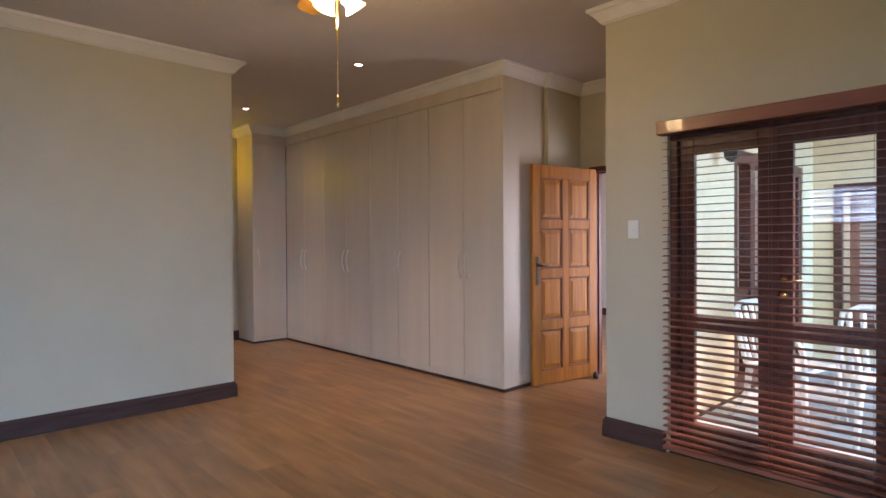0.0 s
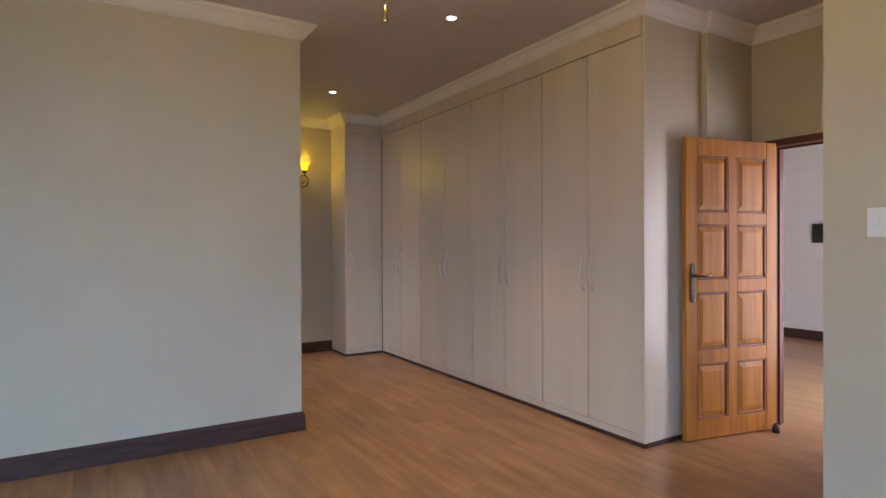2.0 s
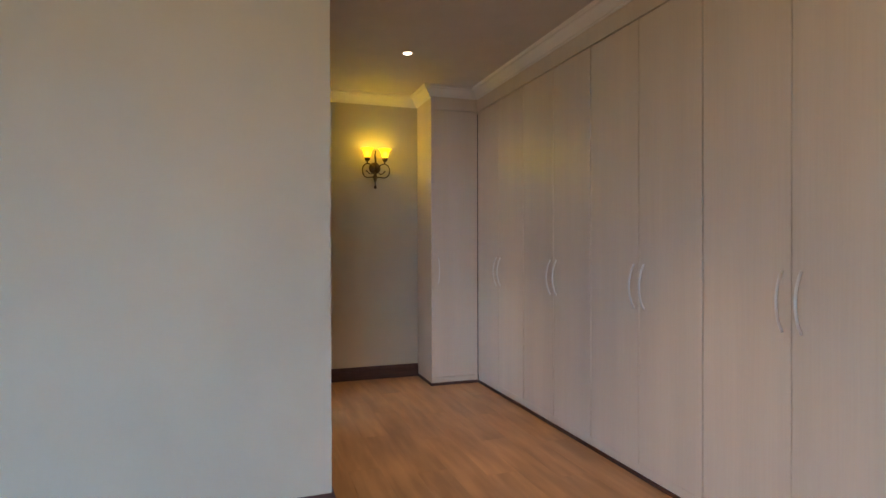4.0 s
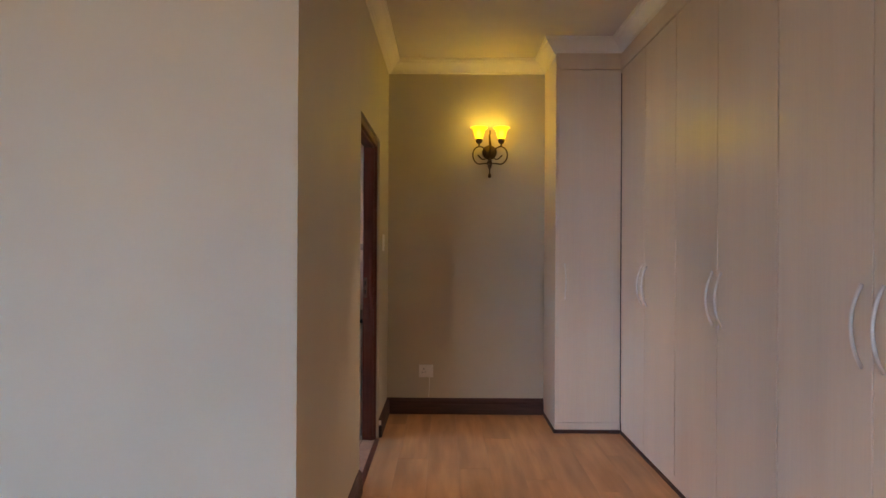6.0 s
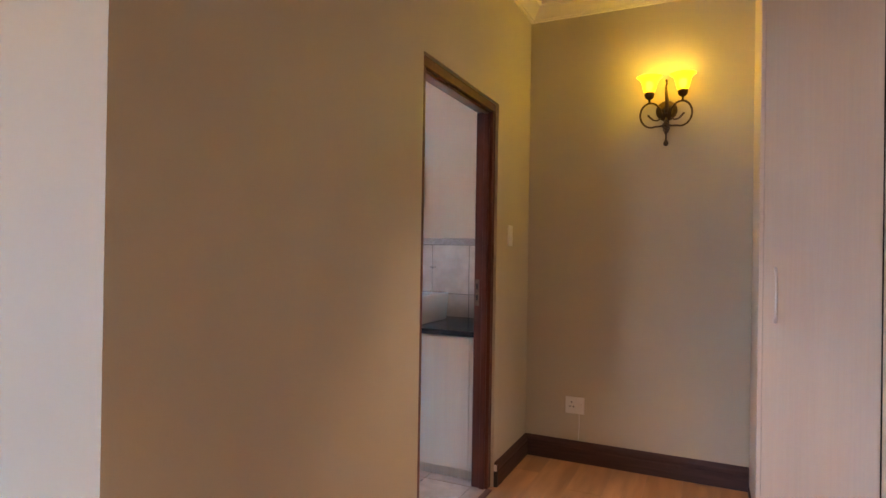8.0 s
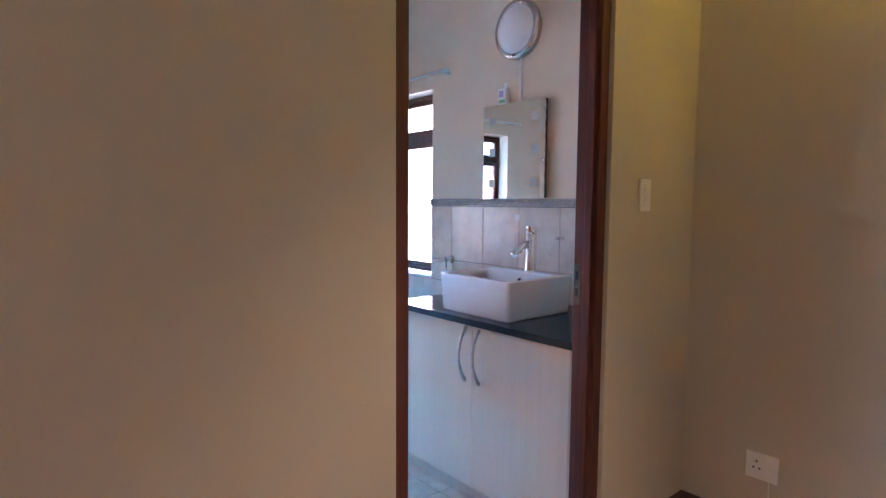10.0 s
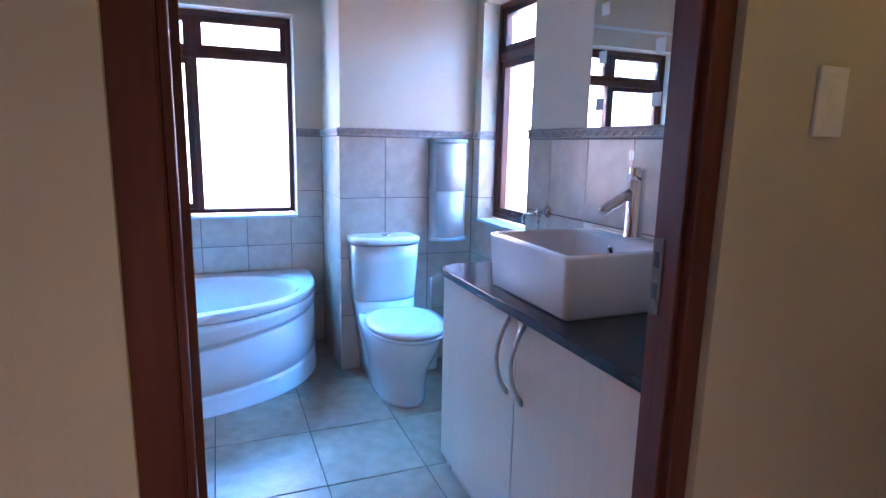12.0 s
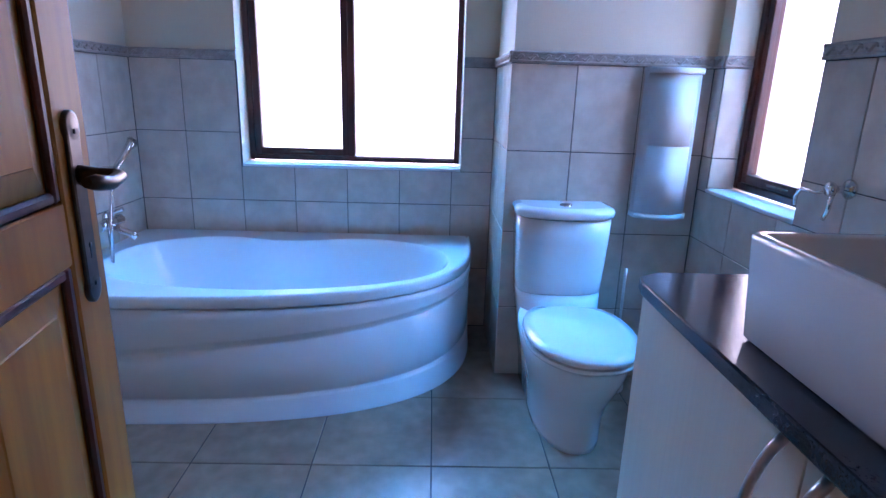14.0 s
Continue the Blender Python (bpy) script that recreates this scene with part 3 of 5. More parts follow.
for k in range(4):
    ya, yb = Y0 + 2 * k * PITCH, Y0 + 2 * (k + 1) * PITCH
    w = thing("wardrobe", "tall pale wood-grain built-in wardrobe with two doors", "wardrobe", group="built-in wardrobes along the passage")
    if k == 0:
        w["label"] = "tall pale wood-grain wardrobe with an exposed side panel"
    bm = B(XC + 0.020, 2.375, ya + (0.019 if k == 0 else 0.0015), yb - 0.0015, 0.075, 2.655)
    part("body", bm, CARCASS_SHADE, w)
    if k == 0:
        part("side_panel", B(XC - 0.001, 2.378, Y0, Y0 + 0.018, 0.027, 2.792, bevel=0.0012), VENEER, w)
    part("plinth", B(XC + 0.006, XC + 0.022, ya + (0.019 if k == 0 else 0.0005), yb - 0.0005, 0.014, 0.076, bevel=0.001), VENEER, w)
    part("filler", B(XC - 0.007, XC + 0.014, ya + (0.0185 if k == 0 else 0), yb, 2.6735, 2.792, bevel=0.001), VENEER, w)
    part("floor_strip", B(XC - 0.006, XC + 0.004, ya - (0.01 if k == 0 else 0), yb, 0.0, 0.026, bevel=0.003), SKIRTING, w, "dark scotia strip along the floor")
    for j in range(2):
        d0, d1 = ya + j * PITCH + (0.005 if j == 0 else 0.0027), ya + (j + 1) * PITCH - (0.0027 if j == 0 else 0.005)
        if k == 0 and j == 0:
            d0 = Y0 + 0.0195
        dr = part("door", B(XC, XC + 0.017, d0, d1, 0.080, 2.669, bevel=0.0018, seg=2), VENEER, w)
        bm = bow_handle(bmesh.new(), XC + 0.001, (d1 - 0.042) if j == 0 else (d0 + 0.042), 0.985, 1.245, -0.036)
        part("handle", bm, HANDLE_SATIN, dr, "bowed satin pull handle")
part("floor_strip", B(XC + 0.004, 2.38, Y0 - 0.010, Y0 - 0.001, 0.0, 0.026, bevel=0.002), SKIRTING, bpy.data.objects["wardrobe"], "dark scotia strip along the floor")

w = thing("narrow_wardrobe", "narrow pale wood-grain wardrobe with one door", "wardrobe")
XS, YS = 1.30, 2.372
part("body", B(XS + 0.018, XC + 0.3, YS + 0.019, YE - 0.002, 0.075, 2.655), CARCASS_SHADE, w)
part("side_panel", B(XS, XS + 0.018, YS - 0.001, YE - 0.001, 0.027, 2.792, bevel=0.0012), VENEER, w)
part("plinth", B(XS + 0.019, XC, YS + 0.006, YS + 0.020, 0.014, 0.076, bevel=0.001), VENEER, w)
part("filler", B(XS + 0.0185, XC - 0.008, YS - 0.007, YS + 0.014, 2.6735, 2.792, bevel=0.001), VENEER, w)
part("floor_strip", B(XS - 0.008, XC - 0.007, YS - 0.006, YS + 0.004, 0.0, 0.026, bevel=0.002), SKIRTING, w, "dark scotia strip along the floor")
part("floor_strip", B(XS - 0.008, XS - 0.0005, YS + 0.004, YE - 0.022, 0.0, 0.026, bevel=0.002), SKIRTING, w, "dark scotia strip along the floor")
dr = part("door", B(XS + 0.0195, XC - 0.004, YS, YS + 0.017, 0.080, 2.669, bevel=0.0018, seg=2), VENEER, w)
part("handle", bow_handle(bmesh.new(), XS + 0.07, YS + 0.001, 0.985, 1.245, -0.036, axis="y"), HANDLE_SATIN, dr, "bowed satin pull handle")


# ---- wall light ----
def wall_light(x, y, z):
    """z: the middle of the back plate."""
    s = thing("wall_light", "two-arm wrought iron wall light with lit amber shades", "wall light", pose(x, y, z))
    face = Matrix.Rotation(radians(90), 4, "X")
    bm = lathe(bmesh.new(), [(0, 0), (0.058, 0), (0.060, 0.006), (0.052, 0.014), (0.038, 0.020), (0.030, 0.030), (0.012, 0.036), (0, 0.037)], 28, face)
    part("back_plate", bm, BRONZE, s)
    bm = tube(bmesh.new(), [(0, -0.035, -0.02), (0.004, -0.040, 0.04), (0, -0.040, 0.09), (-0.003, -0.038, 0.13), (0.002, -0.036, 0.155), (0.0, -0.05, 0.165)], 0.0085, 10, [1.2, 1.4, 1.1, 0.8, 0.55, 0.7])
    lathe(bm, [(0, -0.008), (0.008, 0), (0, 0.008)], 10, pose(0, -0.05, 0.168))
    part("finial", bm, BRONZE, s)
    bm = bmesh.new()
    for q in range(3):
        pts = []
        for i in range(25):
            u = i / 24
            a = 2 * math.pi * (q / 3 + 1.6 * u)
            r = 0.015 * math.sin(math.pi * min(1, u * 1.05)) ** 0.8 + 0.003
            pts.append((r * math.cos(a), -0.03 + r * math.sin(a), -0.055 - 0.085 * u))
        tube(bm, pts, 0.0045, 6)
    tube(bm, [(0, -0.03, -0.045), (0, -0.03, -0.10), (0, -0.03, -0.185)], 0.005, 8)
    lathe(bm, [(0, -0.018), (0.011, -0.012), (0.015, 0), (0.011, 0.012), (0.005, 0.02), (0, 0.021)], 14, pose(0, -0.03, -0.195))
    part("twisted_drop", bm, BRONZE, s)
    for side in (-1, 1):
        pts = []
        # from the drop out and up round the scroll to the cup, then the curl inside
        for i in range(33):
            a = radians(-118 + 300 * i / 32)
            r = 0.062 - 0.004 * math.sin(a)
            pts.append((side * (0.082 + r * math.cos(a) * 0.92), -0.045 - 0.03 * math.sin(math.pi * i / 32), -0.028 + r * 1.12 * math.sin(a)))
        pts = [(side * 0.006, -0.03, -0.088)] + [(side * 0.028, -0.035, -0.094)] + pts[1:]
        bm = tube(bmesh.new(), pts, 0.0058, 8)
        curl = [(side * 0.028, -0.05, -0.052), (side * 0.046, -0.055, -0.064), (side * 0.066, -0.058, -0.062), (side * 0.084, -0.06, -0.046), (side * 0.098, -0.06, -0.030)]
        tube(bm, curl, 0.005, 8, [0.8, 1, 1, 1.1, 1.3])
        tube(bm, [(side * 0.088, -0.070, 0.040), (side * 0.090, -0.074, 0.052), (side * 0.090, -0.075, 0.07)], 0.006, 8)
        part("arm", bm, BRONZE, s)
        cx, cy = side * 0.090, -0.078
        bm = lathe(bmesh.new(), [(0, 0), (0.012, 0.0), (0.024, 0.010), (0.028, 0.024), (0.029, 0.036), (0.024, 0.038), (0, 0.036)], 20, pose(cx, cy, 0.058))
        part("cup", bm, BRONZE, s)
        prof = [(0.027, 0.0), (0.034, 0.018), (0.039, 0.040), (0.044, 0.060), (0.053, 0.078), (0.072, 0.094), (0.070, 0.095), (0.051, 0.081), (0.041, 0.061), (0.036, 0.040), (0.031, 0.019), (0.024, 0.002)]
        bm = lathe(bmesh.new(), prof, 28, pose(cx, cy, 0.094))
        shade = part("shade", bm, SHADE_GLOW, s, "lit amber bell-shaped glass shade")
        shade.visible_shadow = False
        bm = lathe(bmesh.new(), [(0, -0.026), (0.016, -0.02), (0.023, 0), (0.019, 0.016), (0.010, 0.027), (0, 0.030)], 14, pose(cx, cy, 0.134))
        bulb = part("bulb", bm, BULB_GLOW, shade)
        bulb.visible_shadow = False
        point_lamp("sconce_lamp", (x + cx, y + cy, z + 0.150), SCONCE_POWER, (1.0, 0.80, 0.035), 0.03)
    return s


wall_light(0.848, YE, 2.142)


# ---- ceiling fan ----
FX, FY, FZ = -0.485, -2.44, 2.62
fan = thing("ceiling_fan", "brass ceiling fan with wooden blades and lit glass shades", "ceiling fan", pose(FX, FY, FZ))
part("canopy", lathe(bmesh.new(), [(0, 0.2675), (0.07, 0.266), (0.068, 0.245), (0.04, 0.215), (0.016, 0.205), (0.014, 0.10)], 24), BRASS, fan)
part("motor_housing", lathe(bmesh.new(), [(0.014, 0.12), (0.06, 0.11), (0.11, 0.085), (0.125, 0.05), (0.12, 0.01), (0.09, -0.02), (0.06, -0.03), (0.055, -0.07), (0, -0.075)], 32), BRASS, fan)
for k in range(4):
    a = radians(-12 + 90 * k)
    bm = bmesh.new()
    outline = [(0.15, -0.045), (0.22, -0.058), (0.36, -0.066), (0.455, -0.062), (0.485, -0.040), (0.492, 0.0), (0.485, 0.040), (0.455, 0.062), (0.36, 0.066), (0.22, 0.058), (0.15, 0.045)]
    prism(bm, outline, -0.004, 0.004)
    bmesh.ops.transform(bm, matrix=Matrix.Rotation(a, 4, "Z") @ Matrix.Rotation(radians(11), 4, "X"), verts=bm.verts)
    bl = part("blade", bm, FAN_BLADE, fan)
    bm = bmesh.new()
    box(bm, 0.09, 0.22, -0.016, 0.016, -0.011, -0.005, bevel=0.002)
    bmesh.ops.transform(bm, matrix=Matrix.Rotation(a, 4, "Z") @ Matrix.Rotation(radians(11), 4, "X"), verts=bm.verts)
    part("blade_bracket", bm, BRASS, fan)
for k in range(4):
    a = radians(2 + 90 * k)
    tilt = Matrix.Rotation(a, 4, "Z") @ Matrix.Translation((0.050, 0, -0.060)) @ Matrix.Rotation(radians(138), 4, "Y")
    bm = lathe(bmesh.new(), [(0.020, 0.0), (0.026, 0.02), (0.036, 0.05), (0.048, 0.078), (0.060, 0.096), (0.057, 0.096), (0.045, 0.078), (0.033, 0.05), (0.022, 0.02), (0.016, 0.002)], 12, tilt, smooth=False)
    sh = part("shade", bm, FAN_GLOW, fan, "lit frosted glass tulip shade")
    sh.visible_shadow = False
    b = part("bulb", lathe(bmesh.new(), [(0, 0.02), (0.018, 0.035), (0.022, 0.055), (0.012, 0.078), (0, 0.082)], 12, tilt), FAN_BULB, sh)
    b.visible_shadow = False
bm = tube(bmesh.new(), [(0.0, 0, -0.07), (0.0, 0, -0.30), (0.0, 0, -0.36), (0.002, 0.0, -0.59)], 0.0022, 6, [2.0, 2.0, 1.0, 1.0])
for i in range(40):
    lathe(bm, [(0, -0.0032), (0.0034, 0), (0, 0.0032)], 6, pose(0.0, 0, -0.09 - i * 0.0102))
part("pull_chain", bm, BRASS, fan)
part("pull_knob", lathe(bmesh.new(), [(0, 0.03), (0.004, 0.028), (0.008, 0.0), (0.009, -0.018), (0.006, -0.03), (0, -0.032)], 12, pose(0.002, 0, -0.61)), BRASS, fan)
point_lamp("fan_lamp", (FX, FY, FZ - 0.20), FAN_POWER, (1.0, 0.77, 0.36), 0.07)

# ---- downlights ----
def downlight(x, y):
    d = thing("downlight", "small recessed ceiling downlight, lit", "downlight", pose(x, y, H), "recessed ceiling downlights")
    part("ring", lathe(bmesh.new(), [(0.036, 0.0), (0.044, -0.001), (0.046, -0.005), (0.040, -0.008), (0.033, -0.005), (0.032, 0.0)], 28), STEEL, d)
    lens = part("lamp_face", lathe(bmesh.new(), [(0, -0.004), (0.030, -0.004), (0.032, -0.001)], 24), SPOT_GLOW, d)
    lamp = new("downlight_beam", bpy.data.lights.new("downlight_beam", "SPOT"))
    lamp.data.energy, lamp.data.color, lamp.data.spot_size, lamp.data.spot_blend, lamp.data.shadow_soft_size = SPOT_POWER, (1.0, 0.80, 0.52), radians(66), 0.8, 0.03
    lamp.matrix_world = look((x, y, H - 0.02), (x, y + 0.001, 0))


for p in ((0.870, -0.680), (0.835, 1.53)):
    downlight(*p)


# ---- switches and sockets ----
def wall_plate(name, label, category, m, w, h, kind):
    """Local x across, z up, -y out of the wall."""
    t = thing(name, label, category, m)
    part("cover", B(-w / 2, w / 2, -0.009, 0.0, -h / 2, h / 2, bevel=0.003, seg=2), PLASTIC, t)
    if kind == "switch":
        part("inset", B(-w * 0.28, w * 0.28, -0.0105, -0.008, -h * 0.36, h * 0.36, bevel=0.001), PLASTIC, t)
        for z in (-0.016, 0.016):
            part("rocker", B(-0.008, 0.008, -0.0135, -0.0095, z - 0.011, z + 0.011, bevel=0.0015), PLASTIC, t)
    else:
        for dx, dz in ((0, 0.018), (-0.011, -0.008), (0.011, -0.008)):
            bm = lathe(bmesh.new(), [(0, 0), (0.0042, 0), (0.0042, 0.0006), (0, 0.0006)], 12, Matrix.Translation((dx - w * 0.16, -0.009, dz)) @ Matrix.Rotation(radians(90), 4, "X"))
            part("pin_hole", bm, BLACK, t)
        part("rocker", B(w * 0.22, w * 0.36, -0.0125, -0.0085, -0.012, 0.012, bevel=0.0015), PLASTIC, t)
    return t


wall_plate("light_switch", "white two-gang light switch on the wall", "light switch", pose(XR - 0.004, -2.974, 1.40, 0, 0, -90), 0.075, 0.118, "switch")
wall_plate("light_switch", "white tall light switch beside the bathroom doorway", "light switch", pose(XW, 2.465, 1.395, 0, 0, 90), 0.072, 0.122, "switch")
wall_plate("wall_socket", "white plug socket low on the wall", "socket", pose(0.338, YE, 0.350, 0, 0, 0), 0.118, 0.105, "socket")
wall_plate("wall_socket", "white plug socket low on the wall", "socket", pose(7.2, 0.60, 0.33, 0, 0, -90), 0.11, 0.11, "socket")
wall_plate("wall_socket", "small white outlet above the skirting", "socket", pose(7.2, 0.42, 0.18, 0, 0, -90), 0.09, 0.05, "socket")
cb = tube(bmesh.new(), [(0.365, YE - 0.006, 0.30), (0.366, YE - 0.004, 0.22), (0.36, YE - 0.004, 0.135)], 0.003, 6)
tagged(part("socket_cable", cb, PLASTIC), "thin grey cable from the socket to the skirting", "cable")
tv = thing("wall_box", "black box mounted on the wall", "wall box", pose(7.2, -0.16, 1.47))
part("case", B(-0.06, 0.0, -0.18, 0.16, -0.13, 0.13, bevel=0.008), BLACK, tv)
part("bracket", B(-0.10, -0.06, -0.03, 0.03, -0.05, 0.05, bevel=0.004), BLACK, tv)

# ---- patio doors with blind ----
def glazed_leaf(parent, x, y0, y1, z0, z1, stile=0.09, rails=((0.0, 0.20), (0.765, 0.855)), top=0.10):
    """A glazed door leaf in a wall facing x."""
    for ya, yb in ((y0, y0 + stile), (y1 - stile, y1)):
        part("stile", B(x - 0.022, x + 0.022, ya, yb, z0, z1, bevel=0.003), MERANTI, parent)
    zr = [(max(a, z0), b) for a, b in rails] + [(z1 - top, z1)]
    for za, zb in zr:
        part("rail", B(x - 0.021, x + 0.021, y0 + stile, y1 - stile, za, zb, bevel=0.003), MERANTI, parent)
    for (a, b), (c, d) in zip(zr, zr[1:]):
        g = part("pane", B(x - 0.003, x + 0.003, y0 + stile - 0.006, y1 - stile + 0.006, b - 0.006, c + 0.006), GLASS, parent)
        g.visible_shadow = False


YM = -3.782
pd = thing("patio_doors", "closed dark timber glazed double doors to the patio", "patio doors")
pd["kind"] = "structure"
part("jamb", B(1.46, 1.60, -3.245, -3.2, 0, 2.0, bevel=0.003), MERANTI, pd)
part("jamb", B(1.46, 1.60, -4.37, -4.325, 0, 2.0, bevel=0.003), MERANTI, pd)
part("head", B(1.46, 1.60, -4.325, -3.245, 1.955, 2.0, bevel=0.003), MERANTI, pd)
glazed_leaf(pd, 1.52, YM + 0.003, -3.248, 0.012, 1.952, 0.085)
glazed_leaf(pd, 1.52, -4.322, YM - 0.003, 0.012, 1.952, 0.085)
part("rebate_strip", B(1.49, 1.50, YM - 0.018, YM + 0.018, 0.02, 1.95, bevel=0.002), MERANTI, pd)
bm = bmesh.new()
for z in (1.10, 1.02):
    lathe(bm, [(0, 0), (0.024, 0), (0.024, 0.004), (0.016, 0.010), (0.008, 0.012), (0, 0.012)], 18, Matrix.Translation((1.498, YM - 0.045, z)) @ Matrix.Rotation(radians(-90), 4, "Y"))
tube(bm, [(1.487, YM - 0.045, 1.10), (1.46, YM - 0.045, 1.10), (1.455, YM - 0.07, 1.10), (1.456, YM - 0.14, 1.098)], 0.008, 8)
part("lever", bm, BRASS, pd, "brass lever handle with round roses")

bl = thing("venetian_blind", "lowered dark wooden slat blind over the patio doors", "blind")
part("pelmet", B(1.345, XR - 0.006, -4.40, -3.165, 1.975, 2.055, bevel=0.004), BLIND_WOOD, bl)
slat = None
for k in range(43):
    z = 0.095 + k * 0.0437
    if slat is None:
        bm = bmesh.new()
        prof = [(-0.025, 0.0), (-0.012, 0.0016), (0.0, 0.0022), (0.012, 0.0016), (0.025, 0.0), (0.025, -0.0026), (0.012, -0.001), (0.0, -0.0004), (-0.012, -0.001), (-0.025, -0.0026)]
        a = [bm.verts.new((x, -0.595, zz)) for x, zz in prof]
        b = [bm.verts.new((x, 0.595, zz)) for x, zz in prof]
        for i in range(len(prof)):
            bm.faces.new((a[i], a[(i + 1) % len(prof)], b[(i + 1) % len(prof)], b[i]))
        bm.faces.new(a[::-1])
        bm.faces.new(b)
        slat = part("slat", bm, BLIND_WOOD, bl)
        o = slat
    else:
        o = new("slat", slat.data)
        o.parent = bl
    o.location = (1.388 + 0.001 * math.sin(k * 2.1), -3.79, z)
    o.rotation_euler = (0.0012 * math.sin(k * 1.7), radians(-6) + 0.02 * math.sin(k * 0.9), 0)
part("bottom_rail", B(1.362, 1.414, -4.385, -3.195, 0.035, 0.062, bevel=0.004), BLIND_WOOD, bl)
for y in (-3.33, -3.79, -4.25):
    for dx in (-0.026, 0.026):
        part("ladder_cord", tube(bmesh.new(), [(1.388 + dx, y, 0.06), (1.388 + dx, y, 1.98)], 0.0011, 5), BLIND_WOOD, bl)

# ---- patio things ----
ld = thing("lounge_doors", "dark timber glazed doors of the next room", "patio doors")
ld["kind"] = "structure"


def frame_y(parent, y, x0, x1, z0, z1, w=0.09, t=0.05, bars=(), mat=MERANTI):
    part("jamb", B(x0, x0 + w, y - t, y + t, z0, z1, bevel=0.003), mat, parent)
    part("jamb", B(x1 - w, x1, y - t, y + t, z0, z1, bevel=0.003), mat, parent)
    part("head", B(x0 + w, x1 - w, y - t, y + t, z1 - w, z1, bevel=0.003), mat, parent)
    part("bottom_rail", B(x0 + w, x1 - w, y - t, y + t, z0, z0 + w, bevel=0.003), mat, parent)
    for b in bars:
        part("mullion", B(b - w / 2, b + w / 2, y - t * 0.9, y + t * 0.9, z0 + w, z1 - w, bevel=0.003), mat, parent)


frame_y(ld, -2.93, 3.1, 5.1, 0.0, 2.12, 0.11, 0.06, (3.6, 4.1, 4.6))
part("lock_rail", B(3.21, 4.99, -2.965, -2.94, 0.80, 0.90, bevel=0.003), MERANTI, ld)
g = part("pane", B(3.21, 4.99, -2.934, -2.928, 0.11, 2.01), GLASS, ld)
g.visible_shadow = False
pw = thing("window_patio", "wide dark timber window in the patio end wall", "window")
pw["kind"] = "structure"
for a, b in ((-3.28, -3.2), (-4.9, -4.82), (-4.09, -4.01)):
    part("upright", B(5.48, 5.56, a, b, 0.32, 1.95, bevel=0.003), MERANTI, pw)
for a, b in ((0.32, 0.42), (1.86, 1.95)):
    part("rail", B(5.485, 5.555, -4.82, -3.28, a, b, bevel=0.003), MERANTI, pw)
g = part("pane", B(5.51, 5.516, -4.82, -3.28, 0.42, 1.86), GLASS, pw)
g.visible_shadow = False
BLIND_TAN = material("tan_blind", (0.60, 0.50, 0.44), 0.5, grain=(3, 30, 30), amount=0.06)
bb = thing("window_blind", "pale lowered slat blind behind the patio window", "blind")
for k in range(32):
    part("slat", B(5.60, 5.614, -4.80, -3.42, 0.46 + k * 0.043, 0.484 + k * 0.043), BLIND_TAN, bb)
part("top_rail", B(5.59, 5.65, -4.82, -3.40, 1.84, 1.88), PLASTIC, bb)
# added wall behind the panes, in place of the brick reflected in them
structure("wall_store", B(7.3, 7.5, -7.0, -3.0, -0.1, 2.6), BRICK, "red brick wall standing in for the reflection in the patio window", "wall")

ln = thing("patio_lantern", "small black hanging lantern on the patio wall", "lantern", pose(2.71, -3.0, 2.06))
part("bracket", tube(bmesh.new(), [(0, 0, 0.14), (0, -0.07, 0.17), (0, -0.12, 0.14), (0, -0.12, 0.10)], 0.008, 8), BLACK, ln)
part("lantern_body", lathe(bmesh.new(), [(0, 0.10), (0.03, 0.095), (0.075, 0.03), (0.07, 0.02), (0.05, -0.09), (0.02, -0.11), (0, -0.12)], 6, pose(0, -0.12, 0), smooth=False), BLACK, ln)


def garden_chair(m):
    """A white moulded plastic armchair; local -y is its front."""
    c = thing("garden_chair", "white moulded plastic garden armchair on the patio", "chair", m, "white patio chairs")
    part("seat", B(-0.23, 0.23, -0.22, 0.20, 0.40, 0.43, bevel=0.012, seg=2), PLASTIC, c)
    for x0, x1, y0, y1 in ((-0.25, -0.25, -0.23, -0.25), (0.25, 0.25, -0.23, -0.25), (-0.22, -0.24, 0.20, 0.30), (0.22, 0.24, 0.20, 0.30)):
        part("leg", tube(bmesh.new(), [(x0 * 0.93, y0 * 0.93, 0.42), (x0, y0, 0.2), (x1 * 1.08, y1 * 1.05, 0.0)], 0.022, 8, [1.3, 1, 0.8]), PLASTIC, c)
    for x in (-0.17, -0.085, 0.0, 0.085, 0.17):
        part("back_slat", tube(bmesh.new(), [(x, 0.20, 0.42), (x * 1.03, 0.25, 0.62), (x * 1.0, 0.30, 0.84)], 0.020, 6), PLASTIC, c)
    part("back_rim", tube(bmesh.new(), [(-0.23, 0.20, 0.42), (-0.24, 0.26, 0.65), (-0.21, 0.30, 0.82), (-0.1, 0.315, 0.87), (0.1, 0.315, 0.87), (0.21, 0.30, 0.82), (0.24, 0.26, 0.65), (0.23, 0.20, 0.42)], 0.018, 8), PLASTIC, c)
    for s in (-1, 1):
        part("arm", tube(bmesh.new(), [(s * 0.235, 0.25, 0.66), (s * 0.26, 0.0, 0.65), (s * 0.26, -0.19, 0.63), (s * 0.25, -0.22, 0.55), (s * 0.245, -0.22, 0.42)], 0.021, 8), PLASTIC, c)
    return c


ch = garden_chair(pose(2.80, -3.50, -0.03, 0, 0, -12))
copy_thing(ch, pose(2.75, -4.12, -0.03, 0, 0, -65))
copy_thing(ch, pose(3.1, -4.75, -0.03, 0, 0, -120))
